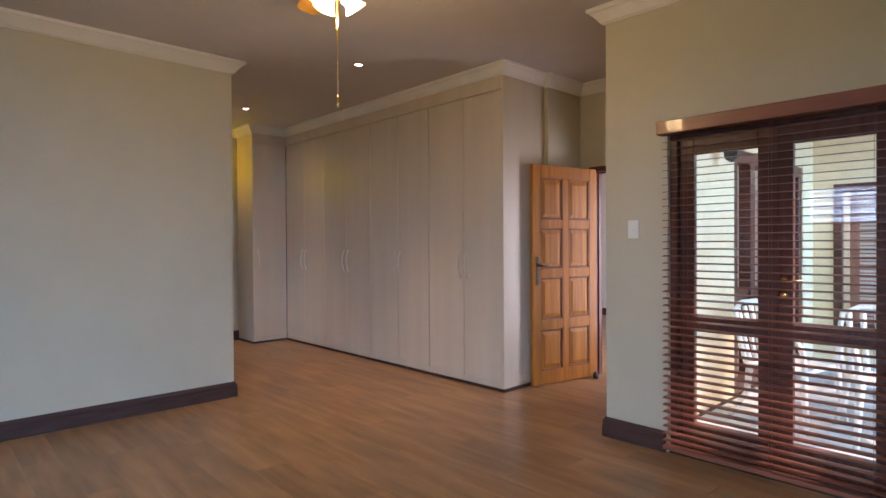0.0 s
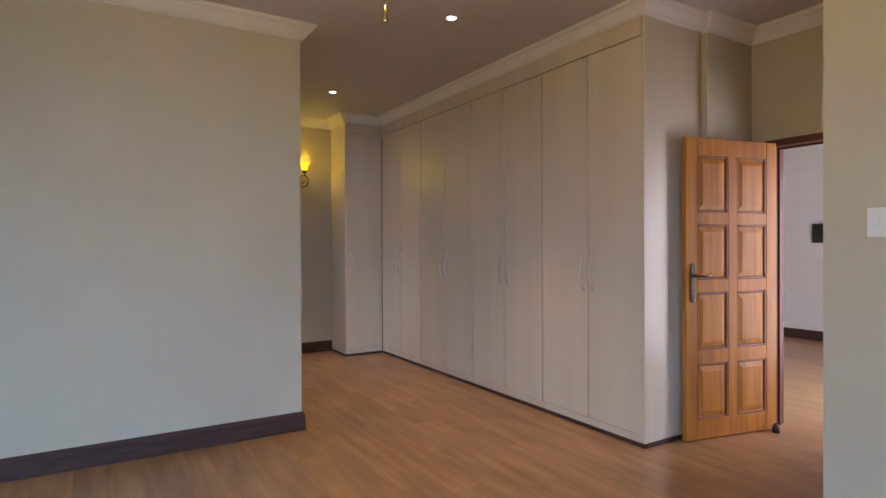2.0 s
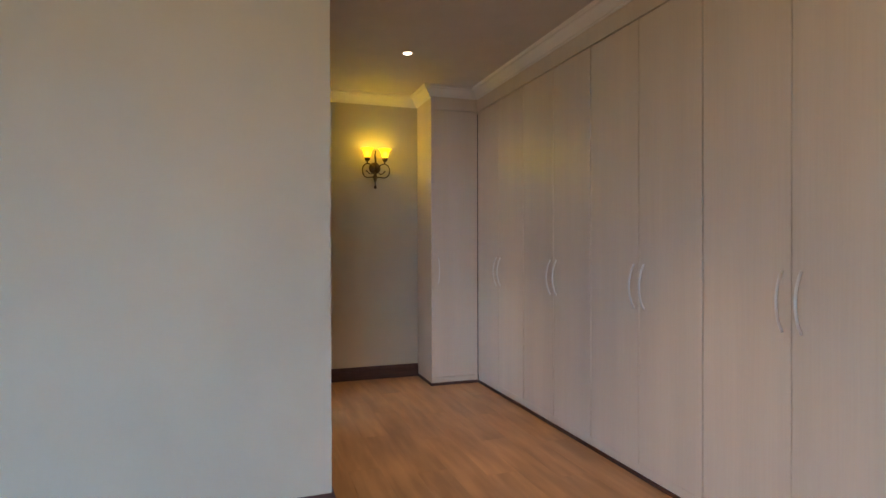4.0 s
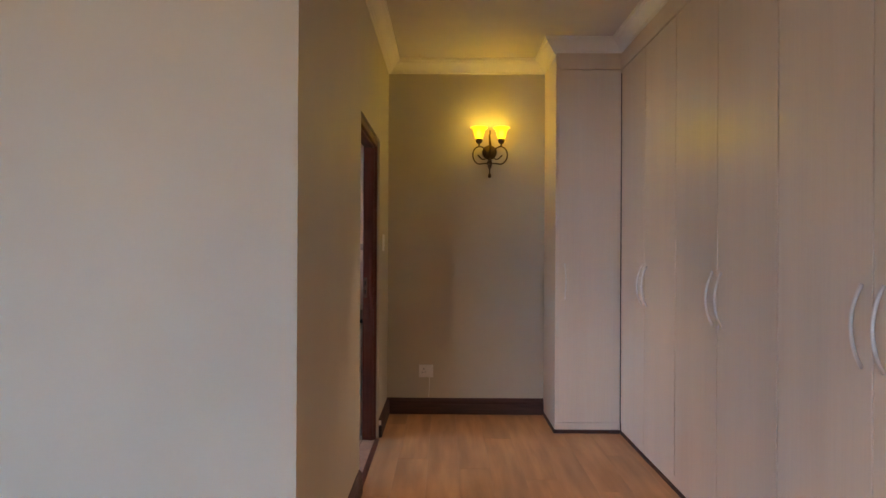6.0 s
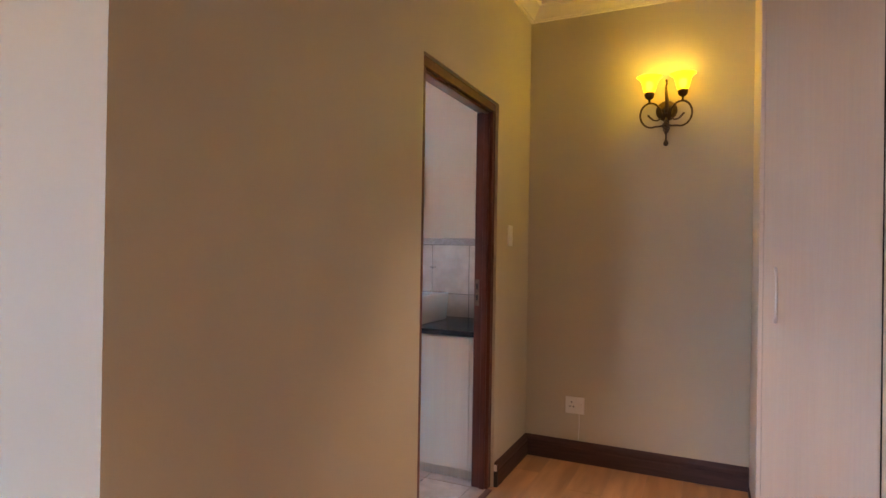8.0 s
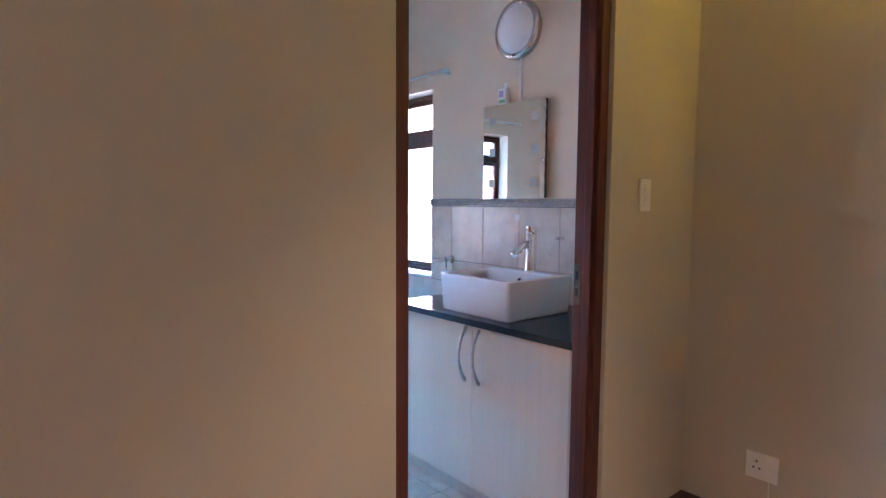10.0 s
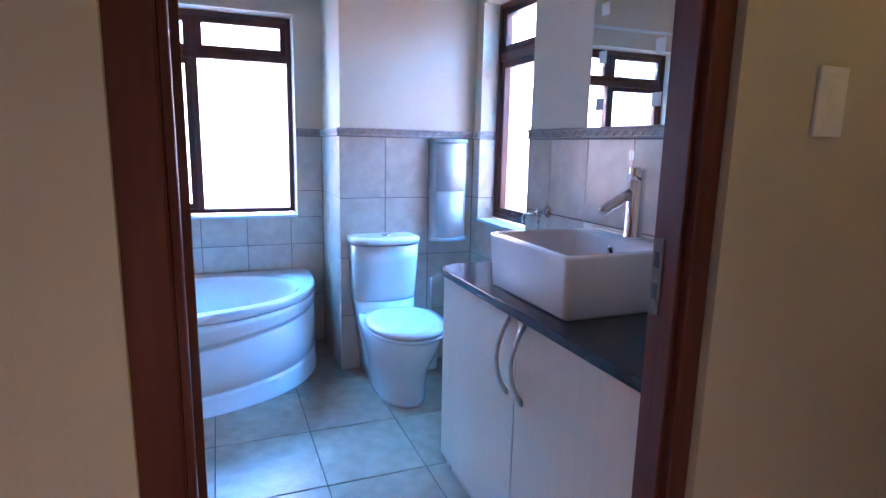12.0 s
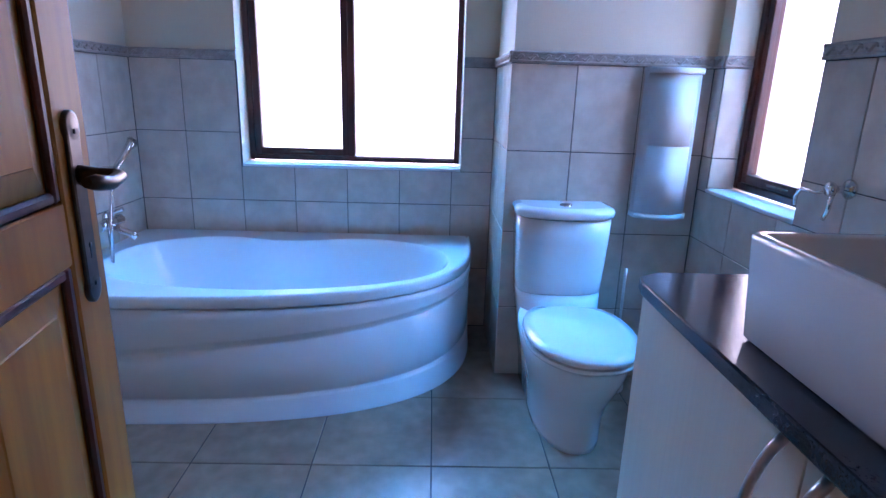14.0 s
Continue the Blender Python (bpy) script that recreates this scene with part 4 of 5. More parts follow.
copy_thing(ch, pose(4.4, -4.2, -0.03, 0, 0, 75))
tb = thing("garden_table", "white plastic garden table on the patio", "table", pose(3.65, -4.35, -0.03))
part("tabletop", lathe(bmesh.new(), [(0, 0.70), (0.40, 0.70), (0.43, 0.705), (0.435, 0.72), (0.42, 0.73), (0, 0.73)], 28), PLASTIC, tb)
for a in (45, 135, 225, 315):
    c, s_ = math.cos(radians(a)), math.sin(radians(a))
    part("leg", tube(bmesh.new(), [(0.24 * c, 0.24 * s_, 0.70), (0.28 * c, 0.28 * s_, 0.35), (0.33 * c, 0.33 * s_, 0.0)], 0.024, 8), PLASTIC, tb)


# ---- bathroom ----
FIXED = 1


def timber_window(name, label, m, w, z0, z1, mull, transom, bars):
    """Local x across, y into the wall (outwards), z up. mull: places of uprights; transom: its two heights; bars: burglar bar places."""
    t = thing(name, label, "window", m)
    t["kind"] = "structure"
    f = 0.028
    for a, b in ((0, f), (w - f, w)):
        part("window_frame", B(a, b, 0, 0.07, z0, z1, bevel=0.004), MERANTI, t)
    part("window_frame", B(f, w - f, 0, 0.07, z0, z0 + f, bevel=0.004), MERANTI, t)
    part("window_frame", B(f, w - f, 0, 0.07, z1 - f, z1, bevel=0.004), MERANTI, t)
    part("transom", B(f, w - f, 0.002, 0.068, transom[0] + 0.018, transom[1] - 0.018, bevel=0.004), MERANTI, t)
    lo, hi = (z0 + f, transom[0] + 0.018), (transom[1] - 0.018, z1 - f)
    xs = [f] + [v for x in mull for v in (x - 0.018, x + 0.018)] + [w - f]
    for x in mull:
        for za, zb in (lo, hi):
            part("mullion", B(x - 0.018, x + 0.018, 0.002, 0.068, za, zb, bevel=0.004), MERANTI, t)
    cells = list(zip(xs[::2], xs[1::2]))
    for k, (a, b) in enumerate(cells):
        for za, zb in (lo, hi):
            s = 0.034
            if len(cells) > 1 and k == FIXED and za == lo[0]:
                s = 0.004
            else:
                sash = bmesh.new()
                for (xa, xb, zc, zd) in ((a, a + s, za, zb), (b - s, b, za, zb), (a + s, b - s, za, za + s), (a + s, b - s, zb - s, zb)):
                    box(sash, xa, xb, 0.012, 0.055, zc, zd, bevel=0.003)
                part("sash", sash, MERANTI, t)
                part("sash_stay", tube(bmesh.new(), [((a + b) / 2 - 0.06, 0.004, za + s * 0.5), ((a + b) / 2 + 0.06, 0.004, za + s * 0.5)], 0.004, 6), OLD_BRASS, t)
            g = part("pane", B(a + s - 0.004, b - s + 0.004, 0.033, 0.037, za + s - 0.004, zb - s + 0.004), GLASS, t)
            g.visible_shadow = False
    for x in bars:
        part("burglar_bar", tube(bmesh.new(), [(x, 0.085, z0 + 0.01), (x, 0.085, transom[0] + 0.02)], 0.0022, 6), STEEL, t)
    for z in ((transom[1] + z1 - f) / 2,):
        part("burglar_bar", tube(bmesh.new(), [(f, 0.085, z), (w - f, 0.085, z)], 0.0022, 6), STEEL, t)
    return t


# local y of the west window points to -x: turn by 90 degrees
timber_window("window_bath_west", "dark timber four-pane window above the bath", pose(-3.045, 0.823, 0, 0, 0, 90), 1.086, 0.858, 2.05, (0.527,), (1.765, 1.845), (0.13, 0.25, 0.38))
timber_window("window_bath_north", "narrow dark timber window beside the toilet", pose(-2.298, 2.975, 0, 0, 0, 0), 0.566, 0.888, 2.086, (), (1.755, 1.845), (0.16, 0.27, 0.38))
structure("sill_west", B(-3.05, BX0 + 0.004, 0.8205, 1.9115, 0.836, 0.852, bevel=0.003), SILL, "white tiled window sill above the bath", "window sill")
structure("sill_north", B(-2.2995, -1.7305, BY1 - 0.004, 2.978, 0.866, 0.882, bevel=0.003), SILL, "white tiled window sill", "window sill")


def curtain_rod(p0, p1, label):
    r = thing("curtain_rod", label, "curtain rod")
    part("pole", tube(bmesh.new(), [p0, p1], 0.011, 12), CURTAIN_ROD, r)
    d = (Vector(p1) - Vector(p0)).normalized()
    wall = Vector((-d.y, d.x, 0)) if abs(d.x) > 0.5 else Vector((-1, 0, 0))
    for u in (0.06, 0.94):
        q = Vector(p0).lerp(Vector(p1), u)
        part("bracket", tube(bmesh.new(), [q, q + wall * 0.074], 0.008, 8), CURTAIN_ROD, r)
    for e in (p0, p1):
        bm = bmesh.new()
        lathe(bm, [(0, -0.014), (0.011, -0.009), (0.014, 0), (0.011, 0.009), (0, 0.014)], 12, Matrix.Translation(e))
        part("finial", bm, CURTAIN_ROD, r)


curtain_rod((-2.47, 2.80, 2.158), (-1.50, 2.80, 2.163), "white curtain rod over the narrow window")
curtain_rod((-2.856, 0.72, 2.17), (-2.856, 2.04, 2.17), "white curtain rod over the bath window")


# bath tub: an offset corner tub along the window wall
def tub_outline(scale_a, scale_b, n=40):
    """From the far end of the front curve round to the tap wall."""
    a, b, p, q = 0.985 * scale_a, 1.655 * scale_b, 3.2, 3.27
    pts = []
    for i in range(n + 1):
        u = math.sin(math.pi / 2 * i / n) ** 0.8
        pts.append((a * (1 - u ** p) ** (1 / q) if u < 1 else 0.0, b * u))
    return pts


tub = thing("bathtub", "white acrylic offset corner bathtub with a moulded front panel", "bathtub", pose(BX0 + 0.001, BY0 + 0.001, 0))
bm = bmesh.new()
NT = 48
outer = tub_outline(1, 1, NT)
levels = [(0.006, 0.0), (0.006, 0.012), (0.002, 0.016), (0.002, 0.076), (-0.002, 0.083), (-0.010, 0.090), (-0.010, 0.097), (-0.002, 0.110), (-0.001, 0.20), (-0.001, 0.316), (-0.011, 0.323), (-0.012, 0.334), (-0.001, 0.352), (0.002, 0.365), (0.002, 0.42), (0.003, 0.449), (-0.02, 0.4525)]
rows_ = []
for off, z in levels:
    ring = []
    for i, (x, y) in enumerate(outer):
        u = y / 1.655
        wave = 0.0
        if 0.21 < z < 0.43:
            wave = 0.135 * (u - 0.66) * (1.0 if z < 0.37 else 0.2)
        elif 0.07 < z < 0.12:
            wave = 0.05 * max(0.0, u - 0.35) ** 1.5
        k = 1 + off * 1.1
        ring.append(bm.verts.new((x * k, y * (1 + off * 0.75), z + wave)))
    rows_.append(ring)
for a, b in zip(rows_, rows_[1:]):
    for i in range(NT):
        f = bm.faces.new((a[i], a[i + 1], b[i + 1], b[i]))
        f.smooth = True
part("front_panel", bm, ACRYLIC, tub, "moulded white front panel with wavy ribs")
bm = bmesh.new()
# rim from the outer lip over the top into the bowl
prof = [(-0.006, 0.4565), (0.003, 0.4575), (0.005, 0.462), (0.005, 0.490), (0.001, 0.500), (-0.008, 0.503)]
rings = []
for off, z in prof:
    rings.append([bm.verts.new((x * (1 + off), y * (1 + off * 0.6), z)) for x, y in outer])
for a, b in zip(rings, rings[1:]):
    for i in range(NT):
        f = bm.faces.new((a[i], a[i + 1], b[i + 1], b[i]))
        f.smooth = True
# bowl: an oval that follows the front
NB = 64


def bowl(sx, sy, z, cx=0.48, cy=0.81):
    ring = []
    for i in range(NB):
        t = 2 * math.pi * i / NB
        c, s = math.cos(t), math.sin(t)
        ex = 0.405 * sx * math.copysign(abs(c) ** 0.75, c)
        if c < 0:
            ex *= 1 - 0.24 * math.exp(-((s + 0.05) / 0.28) ** 2)
        ey = 0.735 * sy * math.copysign(abs(s) ** 0.85, s)
        lean = -0.10 * max(0.0, ey) * (1 if c > 0 else 0.1)
        ring.append(bm.verts.new((cx + ex + lean, cy + ey, z)))
    return ring


bowls = [bowl(1.0, 1.0, 0.503), bowl(0.985, 0.985, 0.497), bowl(0.96, 0.965, 0.47), bowl(0.90, 0.90, 0.33), bowl(0.82, 0.82, 0.18), bowl(0.66, 0.70, 0.12), bowl(0.3, 0.4, 0.105)]
for a, b in zip(bowls, bowls[1:]):
    for i in range(NB):
        f = bm.faces.new((a[i], a[(i + 1) % NB], b[(i + 1) % NB], b[i]))
        f.smooth = True
bm.faces.new(bowls[-1])
# deck between the bowl and the lip: joined as strips by angle
deck = [v for v in rings[-1]] + [bm.verts.new((0.0, 0.0, 0.503))]
edge_loop = deck
lip = [(v.co.x, v.co.y) for v in edge_loop]


def ray_to_lip(px, py, dx, dy):
    best = 0.05
    for i in range(len(lip)):
        (x1, y1), (x2, y2) = lip[i], lip[(i + 1) % len(lip)]
        ex, ey = x2 - x1, y2 - y1
        den = dx * ey - dy * ex
        if abs(den) < 1e-9:
            continue
        t = ((x1 - px) * ey - (y1 - py) * ex) / den
        s = ((x1 - px) * dy - (y1 - py) * dx) / den
        if t > 0 and -1e-6 <= s <= 1 + 1e-6:
            best = max(best, t)
    return best


outer_ring = []
for v in bowls[0]:
    dx, dy = v.co.x - 0.48, v.co.y - 0.81
    t = ray_to_lip(0.48, 0.81, dx, dy)
    outer_ring.append(bm.verts.new((0.48 + dx * max(t, 1.0), 0.81 + dy * max(t, 1.0), 0.503)))
for i in range(NB):
    j = (i + 1) % NB
    bm.faces.new((bowls[0][i], bowls[0][j], outer_ring[j], outer_ring[i]))
part("tub_shell", bm, ACRYLIC, tub)
part("drain", lathe(bmesh.new(), [(0, 0.0), (0.026, 0.0), (0.028, 0.003), (0.022, 0.005), (0, 0.004)], 20, pose(0.43, 0.80, 0.106)), CHROME, tub)

# bath mixer with hand shower on the tap wall
mx = thing("bath_mixer", "chrome wall-mounted bath mixer with hand shower and hose", "tap", pose(-2.50, BY0, 0.63))
bm = bmesh.new()
tube(bm, [(-0.09, 0.055, 0), (0.09, 0.055, 0)], 0.022, 12)
for s in (-1, 1):
    tube(bm, [(s * 0.075, 0.0, 0), (s * 0.075, 0.05, 0)], 0.015, 10)
    lathe(bm, [(0.015, 0.012), (0.032, 0.008), (0.034, 0.0), (0, 0.0)], 18, Matrix.Translation((s * 0.075, 0.0, 0)) @ Matrix.Rotation(radians(-90), 4, "X"))
part("mixer_body", bm, CHROME, mx)
part("spout", tube(bmesh.new(), [(0, 0.06, -0.01), (0, 0.10, -0.03), (0, 0.15, -0.045), (0, 0.165, -0.065)], 0.014, 10), CHROME, mx)
part("lever", tube(bmesh.new(), [(0, 0.06, 0.02), (0, 0.075, 0.05), (0, 0.12, 0.065)], 0.009, 8), CHROME, mx)
part("hose", tube(bmesh.new(), [(0.02, 0.06, -0.02), (0.04, 0.07, -0.10), (0.09, 0.10, -0.15), (0.05, 0.09, 0.02), (-0.02, 0.07, 0.16), (-0.08, 0.07, 0.22)], 0.007, 8), CHROME, mx)
part("hand_shower", tube(bmesh.new(), [(-0.04, 0.055, 0.16), (-0.10, 0.06, 0.23), (-0.19, 0.075, 0.31), (-0.22, 0.085, 0.335)], 0.014, 10, [0.8, 1, 1.1, 2.0]), CHROME, mx)
part("holder", tube(bmesh.new(), [(-0.09, 0.0, 0.22), (-0.09, 0.06, 0.225)], 0.014, 8), CHROME, mx)

# toilet
wc = thing("toilet", "white ceramic close-coupled toilet with closed lid", "toilet", pose(PX + 0.004, 2.305, 0))


def oval_ring(bm, x0, x1, w, z, n=32, sq=0.75, back_flat=0.0):
    """A rounded ring from x0 to x1, w half-width; front narrower."""
    c, h = (x0 + x1) / 2, (x1 - x0) / 2
    ring = []
    for i in range(n):
        t = 2 * math.pi * i / n
        a, b = math.cos(t), math.sin(t)
        px = c + h * math.copysign(abs(a) ** sq, a)
        taper = 1.0 - 0.18 * max(0.0, a) ** 2
        py = w * math.copysign(abs(b) ** sq, b) * taper
        if back_flat:
            px = max(px, x0 + back_flat)
        ring.append(bm.verts.new((px, py, z)))
    return ring


def loft(bm, rings, cap0=True, cap1=True):
    n = len(rings[0])
    for a, b in zip(rings, rings[1:]):
        for i in range(n):
            f = bm.faces.new((a[i], a[(i + 1) % n], b[(i + 1) % n], b[i]))
            f.smooth = True
    if cap0:
        bm.faces.new(rings[0][::-1])
    if cap1:
        bm.faces.new(rings[-1])


bm = bmesh.new()
loft(bm, [oval_ring(bm, 0.050, 0.585, 0.128, 0.000, sq=0.8), oval_ring(bm, 0.050, 0.585, 0.130, 0.019, sq=0.8), oval_ring(bm, 0.040, 0.585, 0.134, 0.097, sq=0.8),
          oval_ring(bm, 0.030, 0.610, 0.146, 0.175, sq=0.8), oval_ring(bm, 0.020, 0.665, 0.168, 0.252, sq=0.8), oval_ring(bm, 0.012, 0.705, 0.186, 0.320, sq=0.82),
          oval_ring(bm, 0.010, 0.715, 0.192, 0.364, sq=0.82), oval_ring(bm, 0.010, 0.708, 0.189, 0.380, sq=0.82)])
part("pan", bm, CERAMIC, wc)
bm = bmesh.new()


def tank_ring(bm, d, w, z, n=28):
    """Flat back at 0, bowed front."""
    ring = []
    for i in range(n + 1):
        t = math.pi * (i / n - 0.5)
        a, b = math.cos(t), math.sin(t)
        ring.append(bm.verts.new((d * (0.45 * min(1, a * 6) + 0.55 * a ** 0.9 if a > 1e-6 else 0.0), w * math.copysign(abs(b) ** 0.8, b), z)))
    return ring


loft(bm, [tank_ring(bm, 0.166, 0.174, 0.446), tank_ring(bm, 0.168, 0.176, 0.45), tank_ring(bm, 0.172, 0.180, 0.52), tank_ring(bm, 0.182, 0.188, 0.66), tank_ring(bm, 0.186, 0.190, 0.757)])
part("cistern", bm, CERAMIC, wc)
bm = bmesh.new()
loft(bm, [tank_ring(bm, 0.30, 0.126, 0.004), tank_ring(bm, 0.29, 0.132, 0.10), tank_ring(bm, 0.27, 0.146, 0.22), tank_ring(bm, 0.24, 0.162, 0.33), tank_ring(bm, 0.19, 0.172, 0.41), tank_ring(bm, 0.166, 0.174, 0.4425)])
part("pan_skirt", bm, CERAMIC, wc)
bm = bmesh.new()
loft(bm, [tank_ring(bm, 0.188, 0.193, 0.760), tank_ring(bm, 0.196, 0.199, 0.766), tank_ring(bm, 0.197, 0.200, 0.785), tank_ring(bm, 0.190, 0.194, 0.797), tank_ring(bm, 0.165, 0.170, 0.803)])
part("cistern_lid", bm, CERAMIC, wc)
part("flush_button", lathe(bmesh.new(), [(0.024, 0.0), (0.024, 0.005), (0.020, 0.007), (0, 0.007)], 20, pose(0.10, 0, 0.802)), CHROME, wc, "chrome dual flush button")
bm = bmesh.new()
loft(bm, [oval_ring(bm, 0.215, 0.727, 0.194, 0.384, sq=0.80, back_flat=0.03), oval_ring(bm, 0.210, 0.734, 0.198, 0.391, sq=0.80, back_flat=0.03), oval_ring(bm, 0.213, 0.731, 0.196, 0.401, sq=0.80, back_flat=0.03)])
part("seat", bm, CERAMIC, wc)
bm = bmesh.new()
loft(bm, [oval_ring(bm, 0.212, 0.726, 0.193, 0.406, sq=0.80, back_flat=0.03), oval_ring(bm, 0.208, 0.732, 0.197, 0.412, sq=0.80, back_flat=0.03), oval_ring(bm, 0.214, 0.724, 0.192, 0.426, sq=0.80, back_flat=0.03), oval_ring(bm, 0.250, 0.682, 0.161, 0.432, sq=0.80)])
part("lid", bm, CERAMIC, wc)
for s in (-1, 1):
    part("hinge", tube(bmesh.new(), [(0.232, s * 0.075 - 0.02, 0.404), (0.232, s * 0.075 + 0.02, 0.404)], 0.010, 10), CHROME, wc)
part("base_joint", (lambda b: (loft(b, [oval_ring(b, 0.046, 0.582, 0.1285, 0.0, sq=0.8), oval_ring(b, 0.046, 0.582, 0.1285, 0.004, sq=0.8)]), b)[1])(bmesh.new()), GROUT, wc, "dark sealant line at the floor")

br = thing("toilet_brush", "thin toilet brush standing in a holder beside the pier", "toilet brush", pose(-2.27, 2.575, 0))
part("holder", lathe(bmesh.new(), [(0, 0), (0.045, 0), (0.047, 0.01), (0.043, 0.12), (0.040, 0.12), (0.038, 0.012), (0, 0.01)], 18), PLASTIC, br)
part("handle", tube(bmesh.new(), [(0, 0, 0.012), (0, 0, 0.3), (0.002, 0, 0.55)], 0.006, 8, [1, 0.9, 1.1]), STEEL, br)

# cabinet on the pier
cc = thing("bathroom_cabinet", "white bow-fronted two-door cabinet on the tiled wall", "bathroom cabinet", pose(PX + 0.001, 2.702, 0.752))


def bow_block(name, z0, z1, w, side, bow, parent):
    """A flat-backed block with a bowed front; w half-width."""
    bm = bmesh.new()
    pts = [(0.0, w), (0.0, -w)] + [(side + bow * math.cos(math.pi / 2 * u) ** 0.9 if abs(u) < 1 else side, w * u) for u in [i / 8 - 1 for i in range(17)]]
    a, b = [bm.verts.new((x, y, z0)) for x, y in pts], [bm.verts.new((x, y, z1)) for x, y in pts]
    n = len(a)
    for i in range(n):
        f = bm.faces.new((a[i], a[(i + 1) % n], b[(i + 1) % n], b[i]))
        f.smooth = 2 <= i < n - 1
    bm.faces.new(a[::-1])
    bm.faces.new(b)
    return part(name, bm, SATIN_WHITE, parent)


bow_block("bottom", 0.0, 0.020, 0.108, 0.055, 0.058, cc)
bow_block("top", 0.566, 0.588, 0.108, 0.055, 0.058, cc)
bow_block("body", 0.020, 0.566, 0.104, 0.045, 0.048, cc)
bow_block("door", 0.025, 0.290, 0.086, 0.060, 0.046, cc)
bow_block("door", 0.295, 0.561, 0.086, 0.060, 0.046, cc)

# vanity
VX0, VX1, VY = -1.258, -0.112, 2.250
va = thing("vanity_cabinet", "pale wood-grain vanity cabinet with two doors", "vanity")
part("body", B(VX0 + 0.002, VX1, VY + 0.020, BY1 - 0.002, 0.085, 0.816), VENEER, va)
part("plinth", B(VX0 + 0.02, VX1, VY + 0.028, VY + 0.044, 0.0, 0.085), VENEER_EDGE, va)
part("plinth", B(VX0 + 0.02, VX0 + 0.036, VY + 0.044, BY1 - 0.01, 0.0, 0.085), VENEER_EDGE, va)
part("foot", B(VX0 + 0.016, VX0 + 0.05, VY + 0.022, VY + 0.027, 0.0, 0.082), VENEER_EDGE, va)
part("end_panel", B(VX1 - 0.020, VX1, VY + 0.001, VY + 0.020, 0.06, 0.812), VENEER, va)
VM = -0.672
for x0, x1, hx in ((VX0, VM - 0.0015, VM - 0.044), (VM + 0.0015, VX1 - 0.022, VM + 0.046)):
    dr = part("door", B(x0, x1, VY, VY + 0.018, 0.062, 0.812, bevel=0.0018, seg=2), VENEER, va)
    part("handle", bow_handle(bmesh.new(), hx, VY + 0.001, 0.555, 0.800, -0.044, r=0.0075, axis="y"), STEEL, dr, "bowed brushed steel handle")
wt = bmesh.new()
prism(wt, [(-1.275, 2.285), (-1.245, 2.232), (-1.20, 2.222), (-0.093, 2.222), (-0.093, BY1 - 0.001), (-1.275, BY1 - 0.001)], 0.818, 0.848)
bmesh.ops.bevel(wt, geom=list(wt.edges), offset=0.004, segments=2, affect="EDGES", profile=0.5)
tagged(part("granite_worktop", wt, GRANITE), "polished black granite worktop on the vanity", "worktop")

# basin: square vessel with a tap deck at the back
ba = thing("wash_basin", "square white ceramic vessel basin on black granite", "basin", pose(-0.704, 2.496, 0.8485))
bm = bmesh.new()


def sq_ring(hx, y0, y1, z, r=0.016, n=4):
    pts = []
    for cx, cy, a0 in ((hx - r, y1 - r, 0), (-hx + r, y1 - r, 90), (-hx + r, y0 + r, 180), (hx - r, y0 + r, 270)):
        for i in range(n + 1):
            a = radians(a0 + 90 * i / n)
            pts.append(bm.verts.new((cx + r * math.cos(a), cy + r * math.sin(a), z)))
    return pts


loft(bm, [sq_ring(0.212, -0.204, 0.205, 0.000), sq_ring(0.219, -0.211, 0.210, 0.008), sq_ring(0.227, -0.222, 0.222, 0.169), sq_ring(0.227, -0.222, 0.222, 0.176), sq_ring(0.222, -0.217, 0.217, 0.180),
          sq_ring(0.213, -0.207, 0.100, 0.180, 0.022), sq_ring(0.207, -0.201, 0.094, 0.174, 0.022), sq_ring(0.195, -0.189, 0.076, 0.063, 0.035), sq_ring(0.172, -0.164, 0.045, 0.032, 0.04), sq_ring(0.057, -0.069, -0.020, 0.025, 0.018)], True, True)
part("bowl", bm, CERAMIC, ba)
part("overflow_ring", lathe(bmesh.new(), [(0.011, 0), (0.015, 0.0), (0.015, 0.003), (0.011, 0.003)], 18, Matrix.Translation((0.012, 0.0885, 0.142)) @ Matrix.Rotation(radians(96), 4, "X")), CHROME, ba)
part("overflow_hole", lathe(bmesh.new(), [(0, 0), (0.0112, 0.0), (0.0112, 0.0018), (0, 0.0018)], 18, Matrix.Translation((0.012, 0.0885, 0.142)) @ Matrix.Rotation(radians(96), 4, "X")), BLACK, ba)
part("waste", lathe(bmesh.new(), [(0, 0), (0.022, 0), (0.024, 0.003), (0.018, 0.006), (0, 0.006)], 18, pose(0, -0.04, 0.026)), CHROME, ba)

tp = thing("basin_mixer", "tall chrome cylindrical basin mixer tap", "tap", pose(-0.694, 2.664, 1.0292))
part("tap_body", lathe(bmesh.new(), [(0, 0), (0.029, 0), (0.031, 0.004), (0.0275, 0.008), (0.0275, 0.176), (0.0255, 0.178), (0.0255, 0.182), (0.0275, 0.184), (0.0275, 0.219), (0.026, 0.222), (0, 0.223)], 28), CHROME, tp)
part("spout", tube(bmesh.new(), [(0, 0, 0.150), (-0.005, -0.050, 0.122), (-0.010, -0.108, 0.088), (-0.0105, -0.116, 0.079)], 0.0165, 14, [1, 1, 1, 0.9]), CHROME, tp)
part("handle_pin", tube(bmesh.new(), [(0.012, -0.004, 0.210), (0.045, -0.012, 0.213)], 0.004, 8), CHROME, tp)

# hook beside the window
hk = thing("towel_hook", "chrome wall hook with a curved wire", "hook", pose(-1.52, BY1, 1.010))
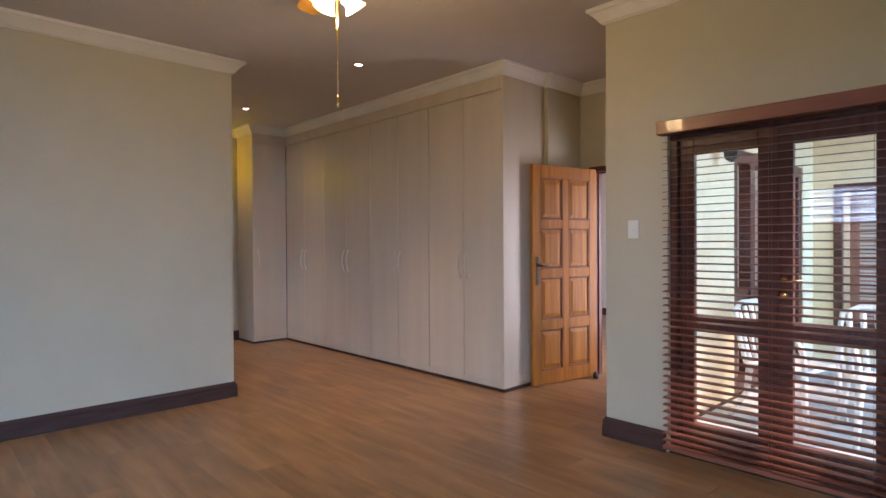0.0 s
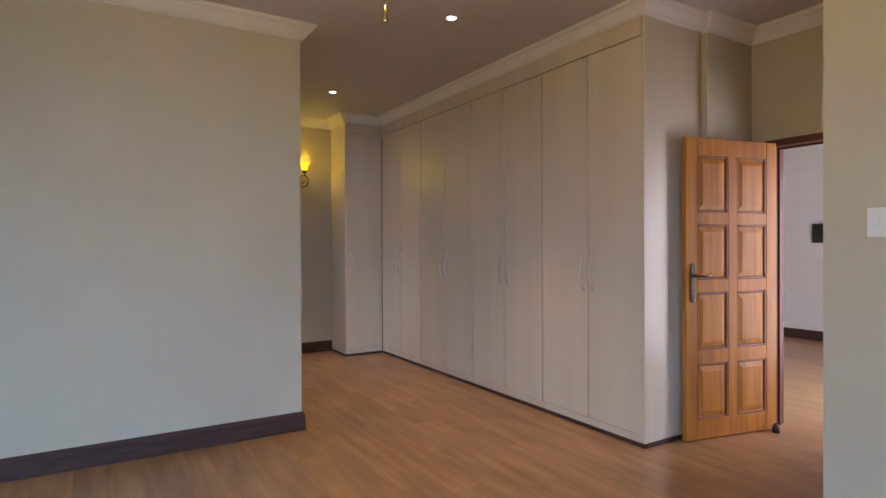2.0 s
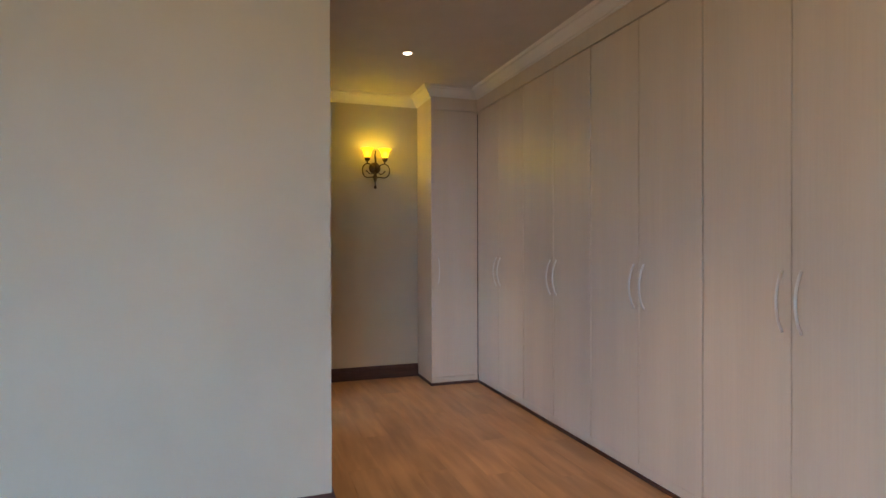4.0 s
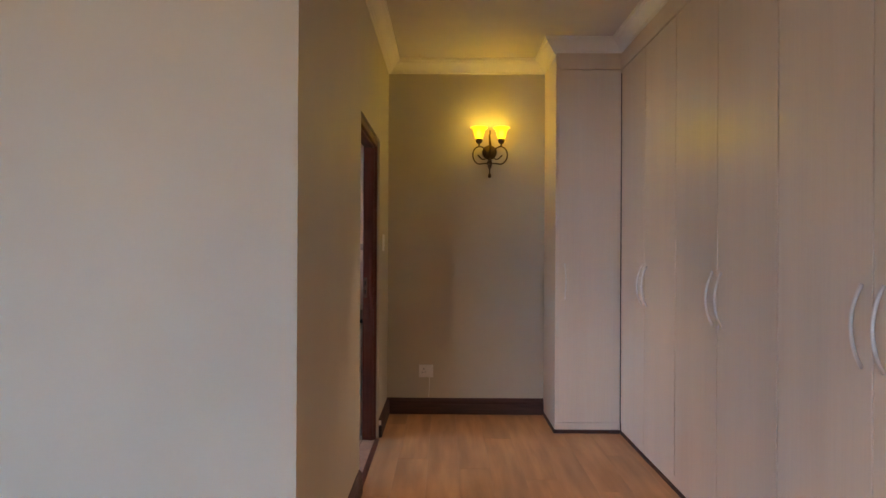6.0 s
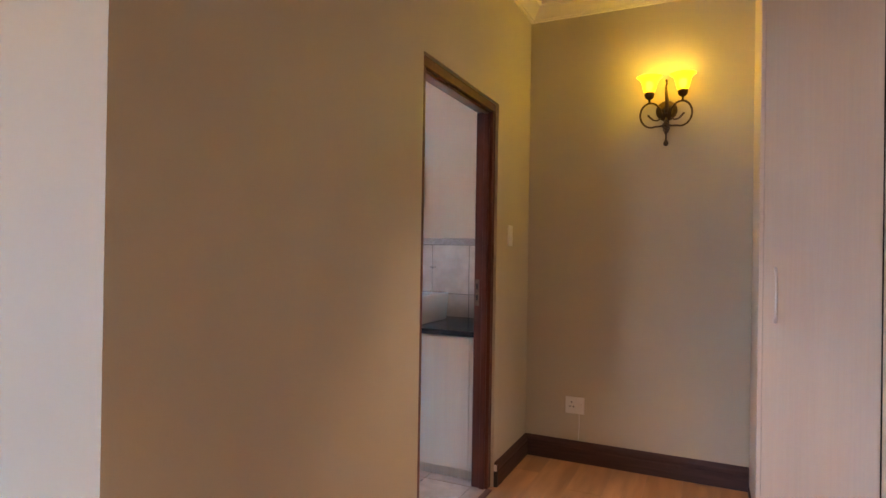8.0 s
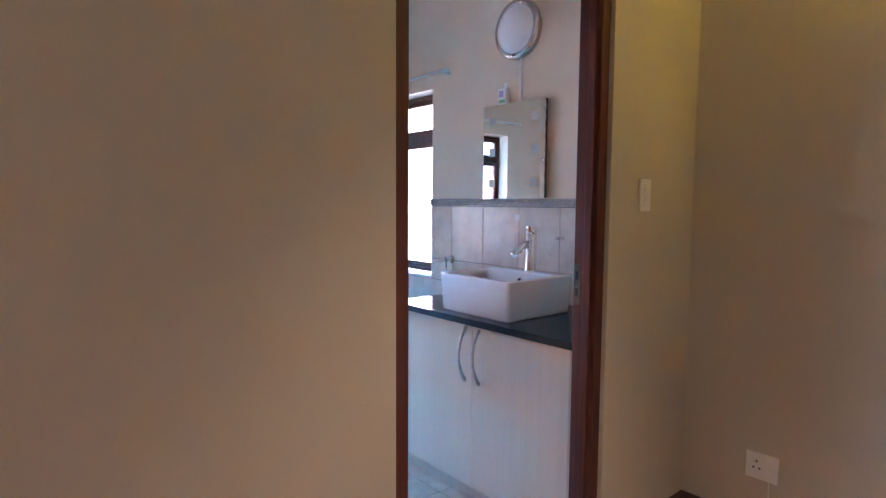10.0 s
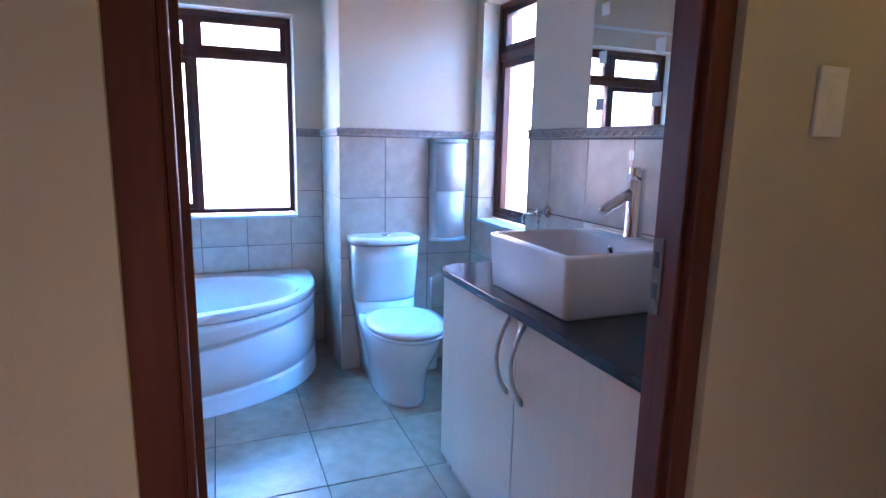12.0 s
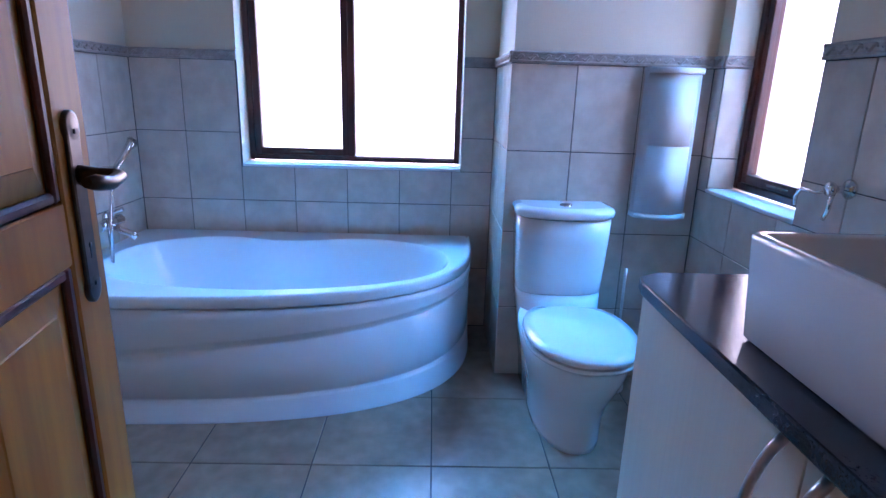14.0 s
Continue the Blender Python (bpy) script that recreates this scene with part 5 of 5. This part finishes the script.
face = Matrix.Rotation(radians(90), 4, "X")
part("rose", lathe(bmesh.new(), [(0, 0), (0.026, 0), (0.027, 0.006), (0.020, 0.012), (0.011, 0.018), (0.011, 0.045), (0.018, 0.050), (0.018, 0.062), (0, 0.064)], 20, face), CHROME, hk)
part("wire", tube(bmesh.new(), [(0, -0.05, 0.0), (-0.03, -0.07, -0.015), (-0.07, -0.085, -0.012), (-0.09, -0.085, -0.035), (-0.085, -0.085, -0.06)], 0.005, 8), CHROME, hk)
part("wire", tube(bmesh.new(), [(0, -0.045, -0.005), (0.003, -0.05, -0.03), (0.0, -0.05, -0.06), (-0.012, -0.05, -0.085)], 0.006, 8), CHROME, hk)

# mirror
mr = thing("wall_mirror", "frameless mirror with frosted squares leaning on the border", "mirror", pose(-0.992, BY1 - 0.012, 1.388))
MW, MH = 0.224, 0.520
part("backing", B(-MW + 0.006, MW - 0.006, -0.012, 0.010, 0.004, MH - 0.004), BLACK, mr)
bm = bmesh.new()
n = 26
pts = [(-MW, 0.0)] + [(MW + 0.0022 * math.sin(i * 1.9) + 0.0012 * math.sin(i * 4.3), MH * i / n) for i in range(n + 1)] + [(-MW, MH)]
a = [bm.verts.new((x, -0.018, z)) for x, z in pts]
b = [bm.verts.new((x, -0.0125, z)) for x, z in pts]
bm.faces.new(a[::-1])
bm.faces.new(b)
for i in range(len(pts)):
    bm.faces.new((a[i], a[(i + 1) % len(pts)], b[(i + 1) % len(pts)], b[i]))
part("mirror_glass", bm, MIRROR, mr)
for sx in (-1, 1):
    for z in (0.085, 0.26, 0.435):
        part("frosted_square", B(sx * 0.155 - 0.023, sx * 0.155 + 0.023, -0.0186, -0.0181, z - 0.023, z + 0.023), FROST, mr)
for z in (0.06, 0.20, 0.46):
    part("clip", lathe(bmesh.new(), [(0, 0), (0.006, 0), (0.006, 0.004), (0, 0.005)], 10, pose(MW + 0.001, -0.016, z, 90)), CHROME, mr)

# wall lamp over the mirror, and its cable
lf = thing("bathroom_wall_lamp", "round opal glass wall lamp with a silver rim, unlit", "wall lamp", pose(-0.985, BY1 + 0.008, 2.295, 90))
part("rim", lathe(bmesh.new(), [(0.0, 0.0), (0.155, 0.0), (0.160, 0.015), (0.155, 0.035), (0.140, 0.045), (0.128, 0.040), (0.126, 0.03)], 40), STEEL, lf)
part("diffuser", lathe(bmesh.new(), [(0.130, 0.036), (0.120, 0.052), (0.085, 0.070), (0.04, 0.080), (0, 0.082)], 40), OPAL, lf)
part("screw", lathe(bmesh.new(), [(0, 0.045), (0.007, 0.045), (0.007, 0.052), (0, 0.053)], 10, pose(0.0, -0.140, 0.0)), BLACK, lf)
part("trunking", B(-0.985 + 0.012, -0.985 + 0.026, BY1 - 0.004, BY1 + 0.008, 1.905, 2.142, bevel=0.002), PLASTIC, None)
tagged(bpy.data.objects["trunking"], "thin white cable trunking under the wall lamp", "cable trunking")
bx = thing("air_freshener_box", "small white carton with lilac print on the mirror", "carton", pose(-1.075, BY1 - 0.015, 1.9085))
part("carton", B(-0.030, 0.030, -0.018, 0.012, 0.0, 0.085, bevel=0.002), PLASTIC, bx)
part("print", B(-0.022, 0.012, -0.0186, -0.0181, 0.038, 0.072), LILAC, bx)
part("print", B(-0.024, 0.024, -0.0186, -0.0181, 0.006, 0.024), GREEN, bx)
part("flap", B(0.010, 0.030, -0.010, -0.008, 0.084, 0.112), PLASTIC, bx)
bo = thing("soap_bottle", "small aqua plastic bottle on the worktop", "bottle", pose(-1.10, 2.66, 0.8485))
part("bottle_body", B(-0.026, 0.026, -0.018, 0.018, 0.0, 0.06, bevel=0.008, seg=2), AQUA, bo)
part("cap", lathe(bmesh.new(), [(0.011, 0.058), (0.011, 0.078), (0.006, 0.082), (0.006, 0.096), (0, 0.097)], 14), AQUA, bo)
part("nozzle", tube(bmesh.new(), [(0, 0, 0.092), (-0.012, -0.01, 0.095), (-0.03, -0.02, 0.09)], 0.005, 8), PLASTIC, bo)
hb = thing("wall_bracket", "small chrome holder on the tiled wall", "holder", pose(-0.66, BY1, 1.185))
part("peg", tube(bmesh.new(), [(0, 0, 0), (0, -0.03, 0), (-0.012, -0.045, 0.002)], 0.007, 8), CHROME, hb)
mk = bmesh.new()
for dx in (-0.008, 0.008):
    box(mk, -0.975 + dx - 0.005, -0.975 + dx + 0.005, BY1 - 0.0015, BY1 + 0.0005, 1.265, 1.30)
tagged(part("tile_marks", mk, STEEL), "two small grey marks on a wall tile", "mark")


# ---- border strips with a rope relief ----
def border_run(p0, p1, normal, z=1.343):
    p0, p1, nv = Vector((*p0, 0)), Vector((*p1, 0)), Vector((*normal, 0))
    L = (p1 - p0).length
    d = (p1 - p0).normalized()
    bm = bmesh.new()
    run(bm, p0.xy, p1.xy, normal, [(-0.008, z), (0.006, z), (0.011, z + 0.004), (0.011, z + 0.009), (0.007, z + 0.012), (0.007, z + 0.033), (0.011, z + 0.036), (0.011, z + 0.041), (0.006, z + 0.045), (-0.008, z + 0.045)], 0, 0)
    k = max(1, int(L / 0.052))
    for i in range(k):
        c = p0 + d * ((i + 0.5) * L / k) + nv * 0.008 + Vector((0, 0, z + 0.0225))
        pts = [c + d * (-0.020 + 0.04 * u) + Vector((0, 0, 0.0085 * math.sin((u - 0.5) * 2 * math.pi))) for u in [q / 6 for q in range(7)]]
        tube(bm, pts, 0.0052, 5, [0.4, 0.9, 1.2, 1.0, 1.2, 0.9, 0.4])
    return structure("trim_border", bm, BORDER, "raised rope-pattern border tiles above the wall tiles", "border tile")


border_run((BX0, BY0), (BX0, 0.82), (1, 0))
border_run((BX0, 1.912), (BX0, PY), (1, 0))
border_run((BX0, PY), (PX, PY), (0, -1))
border_run((PX, PY), (PX, BY1), (1, 0))
border_run((PX, BY1), (-2.30, BY1), (0, -1))
border_run((-1.73, BY1), (BX1, BY1), (0, -1))
border_run((BX1, BY0), (BX0, BY0), (0, 1))
border_run((-2.30, BY1), (-2.30, 2.975), (1, 0))

# ---- tiles and planks ----
tile_cache = {}


def slab_mesh(name, w, h, t, mat, ch=0.0016):
    """A tile face up: w by h, chamfered, centred, top at z 0."""
    key = (name, round(w, 4), round(h, 4))
    if key not in tile_cache:
        bm = bmesh.new()
        lo = [bm.verts.new((sx * w / 2, sy * h / 2, -t)) for sx, sy in ((-1, -1), (1, -1), (1, 1), (-1, 1))]
        md = [bm.verts.new((sx * w / 2, sy * h / 2, -ch)) for sx, sy in ((-1, -1), (1, -1), (1, 1), (-1, 1))]
        hi = [bm.verts.new((sx * (w / 2 - ch), sy * (h / 2 - ch), 0)) for sx, sy in ((-1, -1), (1, -1), (1, 1), (-1, 1))]
        for a, b in ((lo, md), (md, hi)):
            for i in range(4):
                bm.faces.new((a[i], a[(i + 1) % 4], b[(i + 1) % 4], b[i]))
        bm.faces.new(hi)
        tile_cache[key] = finish(name, bm, mat)
    return tile_cache[key]


def lay(name, parent, u0, u1, v0, v1, us, vs, place, mat, t=0.007, gap=0.003, holes=()):
    """Tiles between the joint lines us and vs, cut to the field; place(u, v) gives the pose of a tile there."""
    us = sorted({u0, u1, *[u for u in us if u0 + 0.012 < u < u1 - 0.012]})
    vs = sorted({v0, v1, *[v for v in vs if v0 + 0.012 < v < v1 - 0.012]})
    for a, b in zip(us, us[1:]):
        for c, d in zip(vs, vs[1:]):
            cells = [(a, b, c, d)]
            for h0, h1, k0, k1 in holes:
                out = []
                for a_, b_, c_, d_ in cells:
                    if b_ <= h0 or a_ >= h1 or d_ <= k0 or c_ >= k1:
                        out.append((a_, b_, c_, d_))
                        continue
                    if c_ < k0:
                        out.append((a_, b_, c_, k0))
                    if d_ > k1:
                        out.append((a_, b_, k1, d_))
                    if a_ < h0:
                        out.append((a_, h0, max(c_, k0), min(d_, k1)))
                    if b_ > h1:
                        out.append((h1, b_, max(c_, k0), min(d_, k1)))
                cells = out
            for a_, b_, c_, d_ in cells:
                if b_ - a_ < 0.02 or d_ - c_ < 0.02:
                    continue
                o = new(name, slab_mesh(name, b_ - a_ - gap, d_ - c_ - gap, t, mat))
                o.matrix_world = place((a_ + b_) / 2, (c_ + d_) / 2)
                o.parent = parent


ROWS = [0.0, 0.326, 0.665, 1.003, 1.342]


def grout(x0, x1, y0, y1, z0, z1):
    return structure("trim_grout", B(x0, x1, y0, y1, z0, z1), GROUT, "grey grouted wall tiling bed", "tiling")


g = grout(BX0 - 0.0079, BX0 - 0.003, BY0 - 0.006, 0.8195, 0, 1.343)
box_w = bmesh.new()
for q in ((BX0 - 0.0079, BX0 - 0.003, BY0 - 0.006, 0.8195, 0, 1.343), (BX0 - 0.0079, BX0 - 0.003, 0.8195, 1.9125, 0, 0.835), (BX0 - 0.0079, BX0 - 0.003, 1.9125, PY + 0.007, 0, 1.343)):
    box(box_w, *q)
g.data = finish("trim_grout", box_w, GROUT)
lay("wall_tile", g, BY0, PY, 0, 1.342, [0.0235 + 0.2635 * k for k in range(12)], ROWS, lambda u, v: pose(BX0, u, v, 90, 0, 90), WALL_TILE, holes=((0.82, 1.912, 0.836, 9),))
g = grout(BX0 - 0.003, PX - 0.003, PY + 0.003, PY + 0.0079, 0, 1.343)
lay("wall_tile", g, BX0, PX, 0, 1.342, [PX - 0.262], ROWS, lambda u, v: pose(u, PY, v, 90, 0, 0), WALL_TILE)
g = grout(PX - 0.0079, PX - 0.003, PY + 0.003, BY1 + 0.007, 0, 1.343)
lay("wall_tile", g, PY, BY1, 0, 1.342, [PY + 0.26, PY + 0.52], ROWS, lambda u, v: pose(PX, u, v, 90, 0, 90), WALL_TILE)
box_w = bmesh.new()
for q in ((PX, -2.3005, BY1 + 0.003, BY1 + 0.0079, 0, 1.343), (-2.3005, -1.7295, BY1 + 0.003, BY1 + 0.0079, 0, 0.865), (-1.7295, BX1 + 0.006, BY1 + 0.003, BY1 + 0.0079, 0, 1.343)):
    box(box_w, *q)
g = grout(0, 0.1, 0, 0.1, 0, 0.1)
g.data = finish("trim_grout", box_w, GROUT)
lay("wall_tile", g, PX, BX1, 0, 1.342, [-0.683 + 0.2815 * k for k in range(-6, 3)], ROWS, lambda u, v: pose(u, BY1, v, 90, 0, 0), WALL_TILE, holes=((-2.30, -1.73, 0.866, 9),))
g = grout(BX0, BX1, BY0 - 0.0062, BY0 - 0.003, 0, 1.343)
lay("wall_tile", g, BX0, BX1, 0, 1.342, [BX0 + 0.2635 * k for k in range(12)], ROWS, lambda u, v: pose(u, BY0, v, 90, 0, 180), WALL_TILE)
# tiled reveals of the narrow window
g = grout(-2.3, -2.2965, BY1 + 0.001, 2.974, 0.883, 1.342)
lay("wall_tile", g, BY1, 2.974, 0.883, 1.342, [], ROWS, lambda u, v: pose(-2.2925, u, v, 90, 0, 90), WALL_TILE, t=0.004)

g = structure("floor_bathroom", B(BX0, -0.085, BY0, BY1, -0.0085, -0.003), GROUT, "beige ceramic floor tiles with dark joints", "floor")
lay("floor_tile", g, BX0, -0.091, BY0, BY1, [-1.716 + 0.447 * k for k in range(-4, 5)], [1.788 + 0.405 * k for k in range(-4, 4)], lambda u, v: pose(u, v, 0), FLOOR_TILE, t=0.005, gap=0.004)

# laminate planks
fl = bpy.data.objects["floor"]
rnd = random.Random(7)
PW, PL = 0.193, 1.285


def plank_rows(x0, x1, y0, y1):
    """Cut planks of a field, in rows along y with one stagger for the whole house."""
    k = math.floor(x0 / PW)
    while k * PW < x1:
        a, b = max(k * PW, x0), min((k + 1) * PW, x1)
        off = ((k * 0.437) % 1.0) * PL
        y = math.floor((y0 - off) / PL) * PL + off
        while y < y1:
            c, d = max(y, y0), min(y + PL, y1)
            if d - c > 0.03 and b - a > 0.004:
                yield a, b, c, d
            y += PL
        k += 1


def planks(*field):
    for a, b, c, d in plank_rows(*field):
        o = new("plank", slab_mesh("plank", round(b - a, 4) - 0.0006, round(d - c, 3) - 0.0006, 0.0085, LAMINATE, 0.0006))
        o.matrix_world = pose((a + b) / 2, (c + d) / 2, 0)
        o.parent = fl


planks(-13 * PW, 0, -4.6, 0.0)
planks(0, 7 * PW, -4.6, YE)
planks(7 * PW, XC + 0.02, -2.772, YE)
planks(XC + 0.02, XD, -2.772, -1.5)
rest = bmesh.new()


def plank_field(*field):
    for a, b, c, d in plank_rows(*field):
        box(rest, a + 0.0003, b - 0.0003, c + 0.0003, d - 0.0003, -0.0085, 0.0)


plank_field(-4.6, -13 * PW, -7.6, 0.0)
plank_field(-13 * PW, XR, -7.6, -4.6)
plank_field(7 * PW, XR, -4.6, -2.772)
plank_field(XD, 7.2, -2.78, 2.8)
tagged(part("plank_field", rest, LAMINATE, fl), kind="stuff")
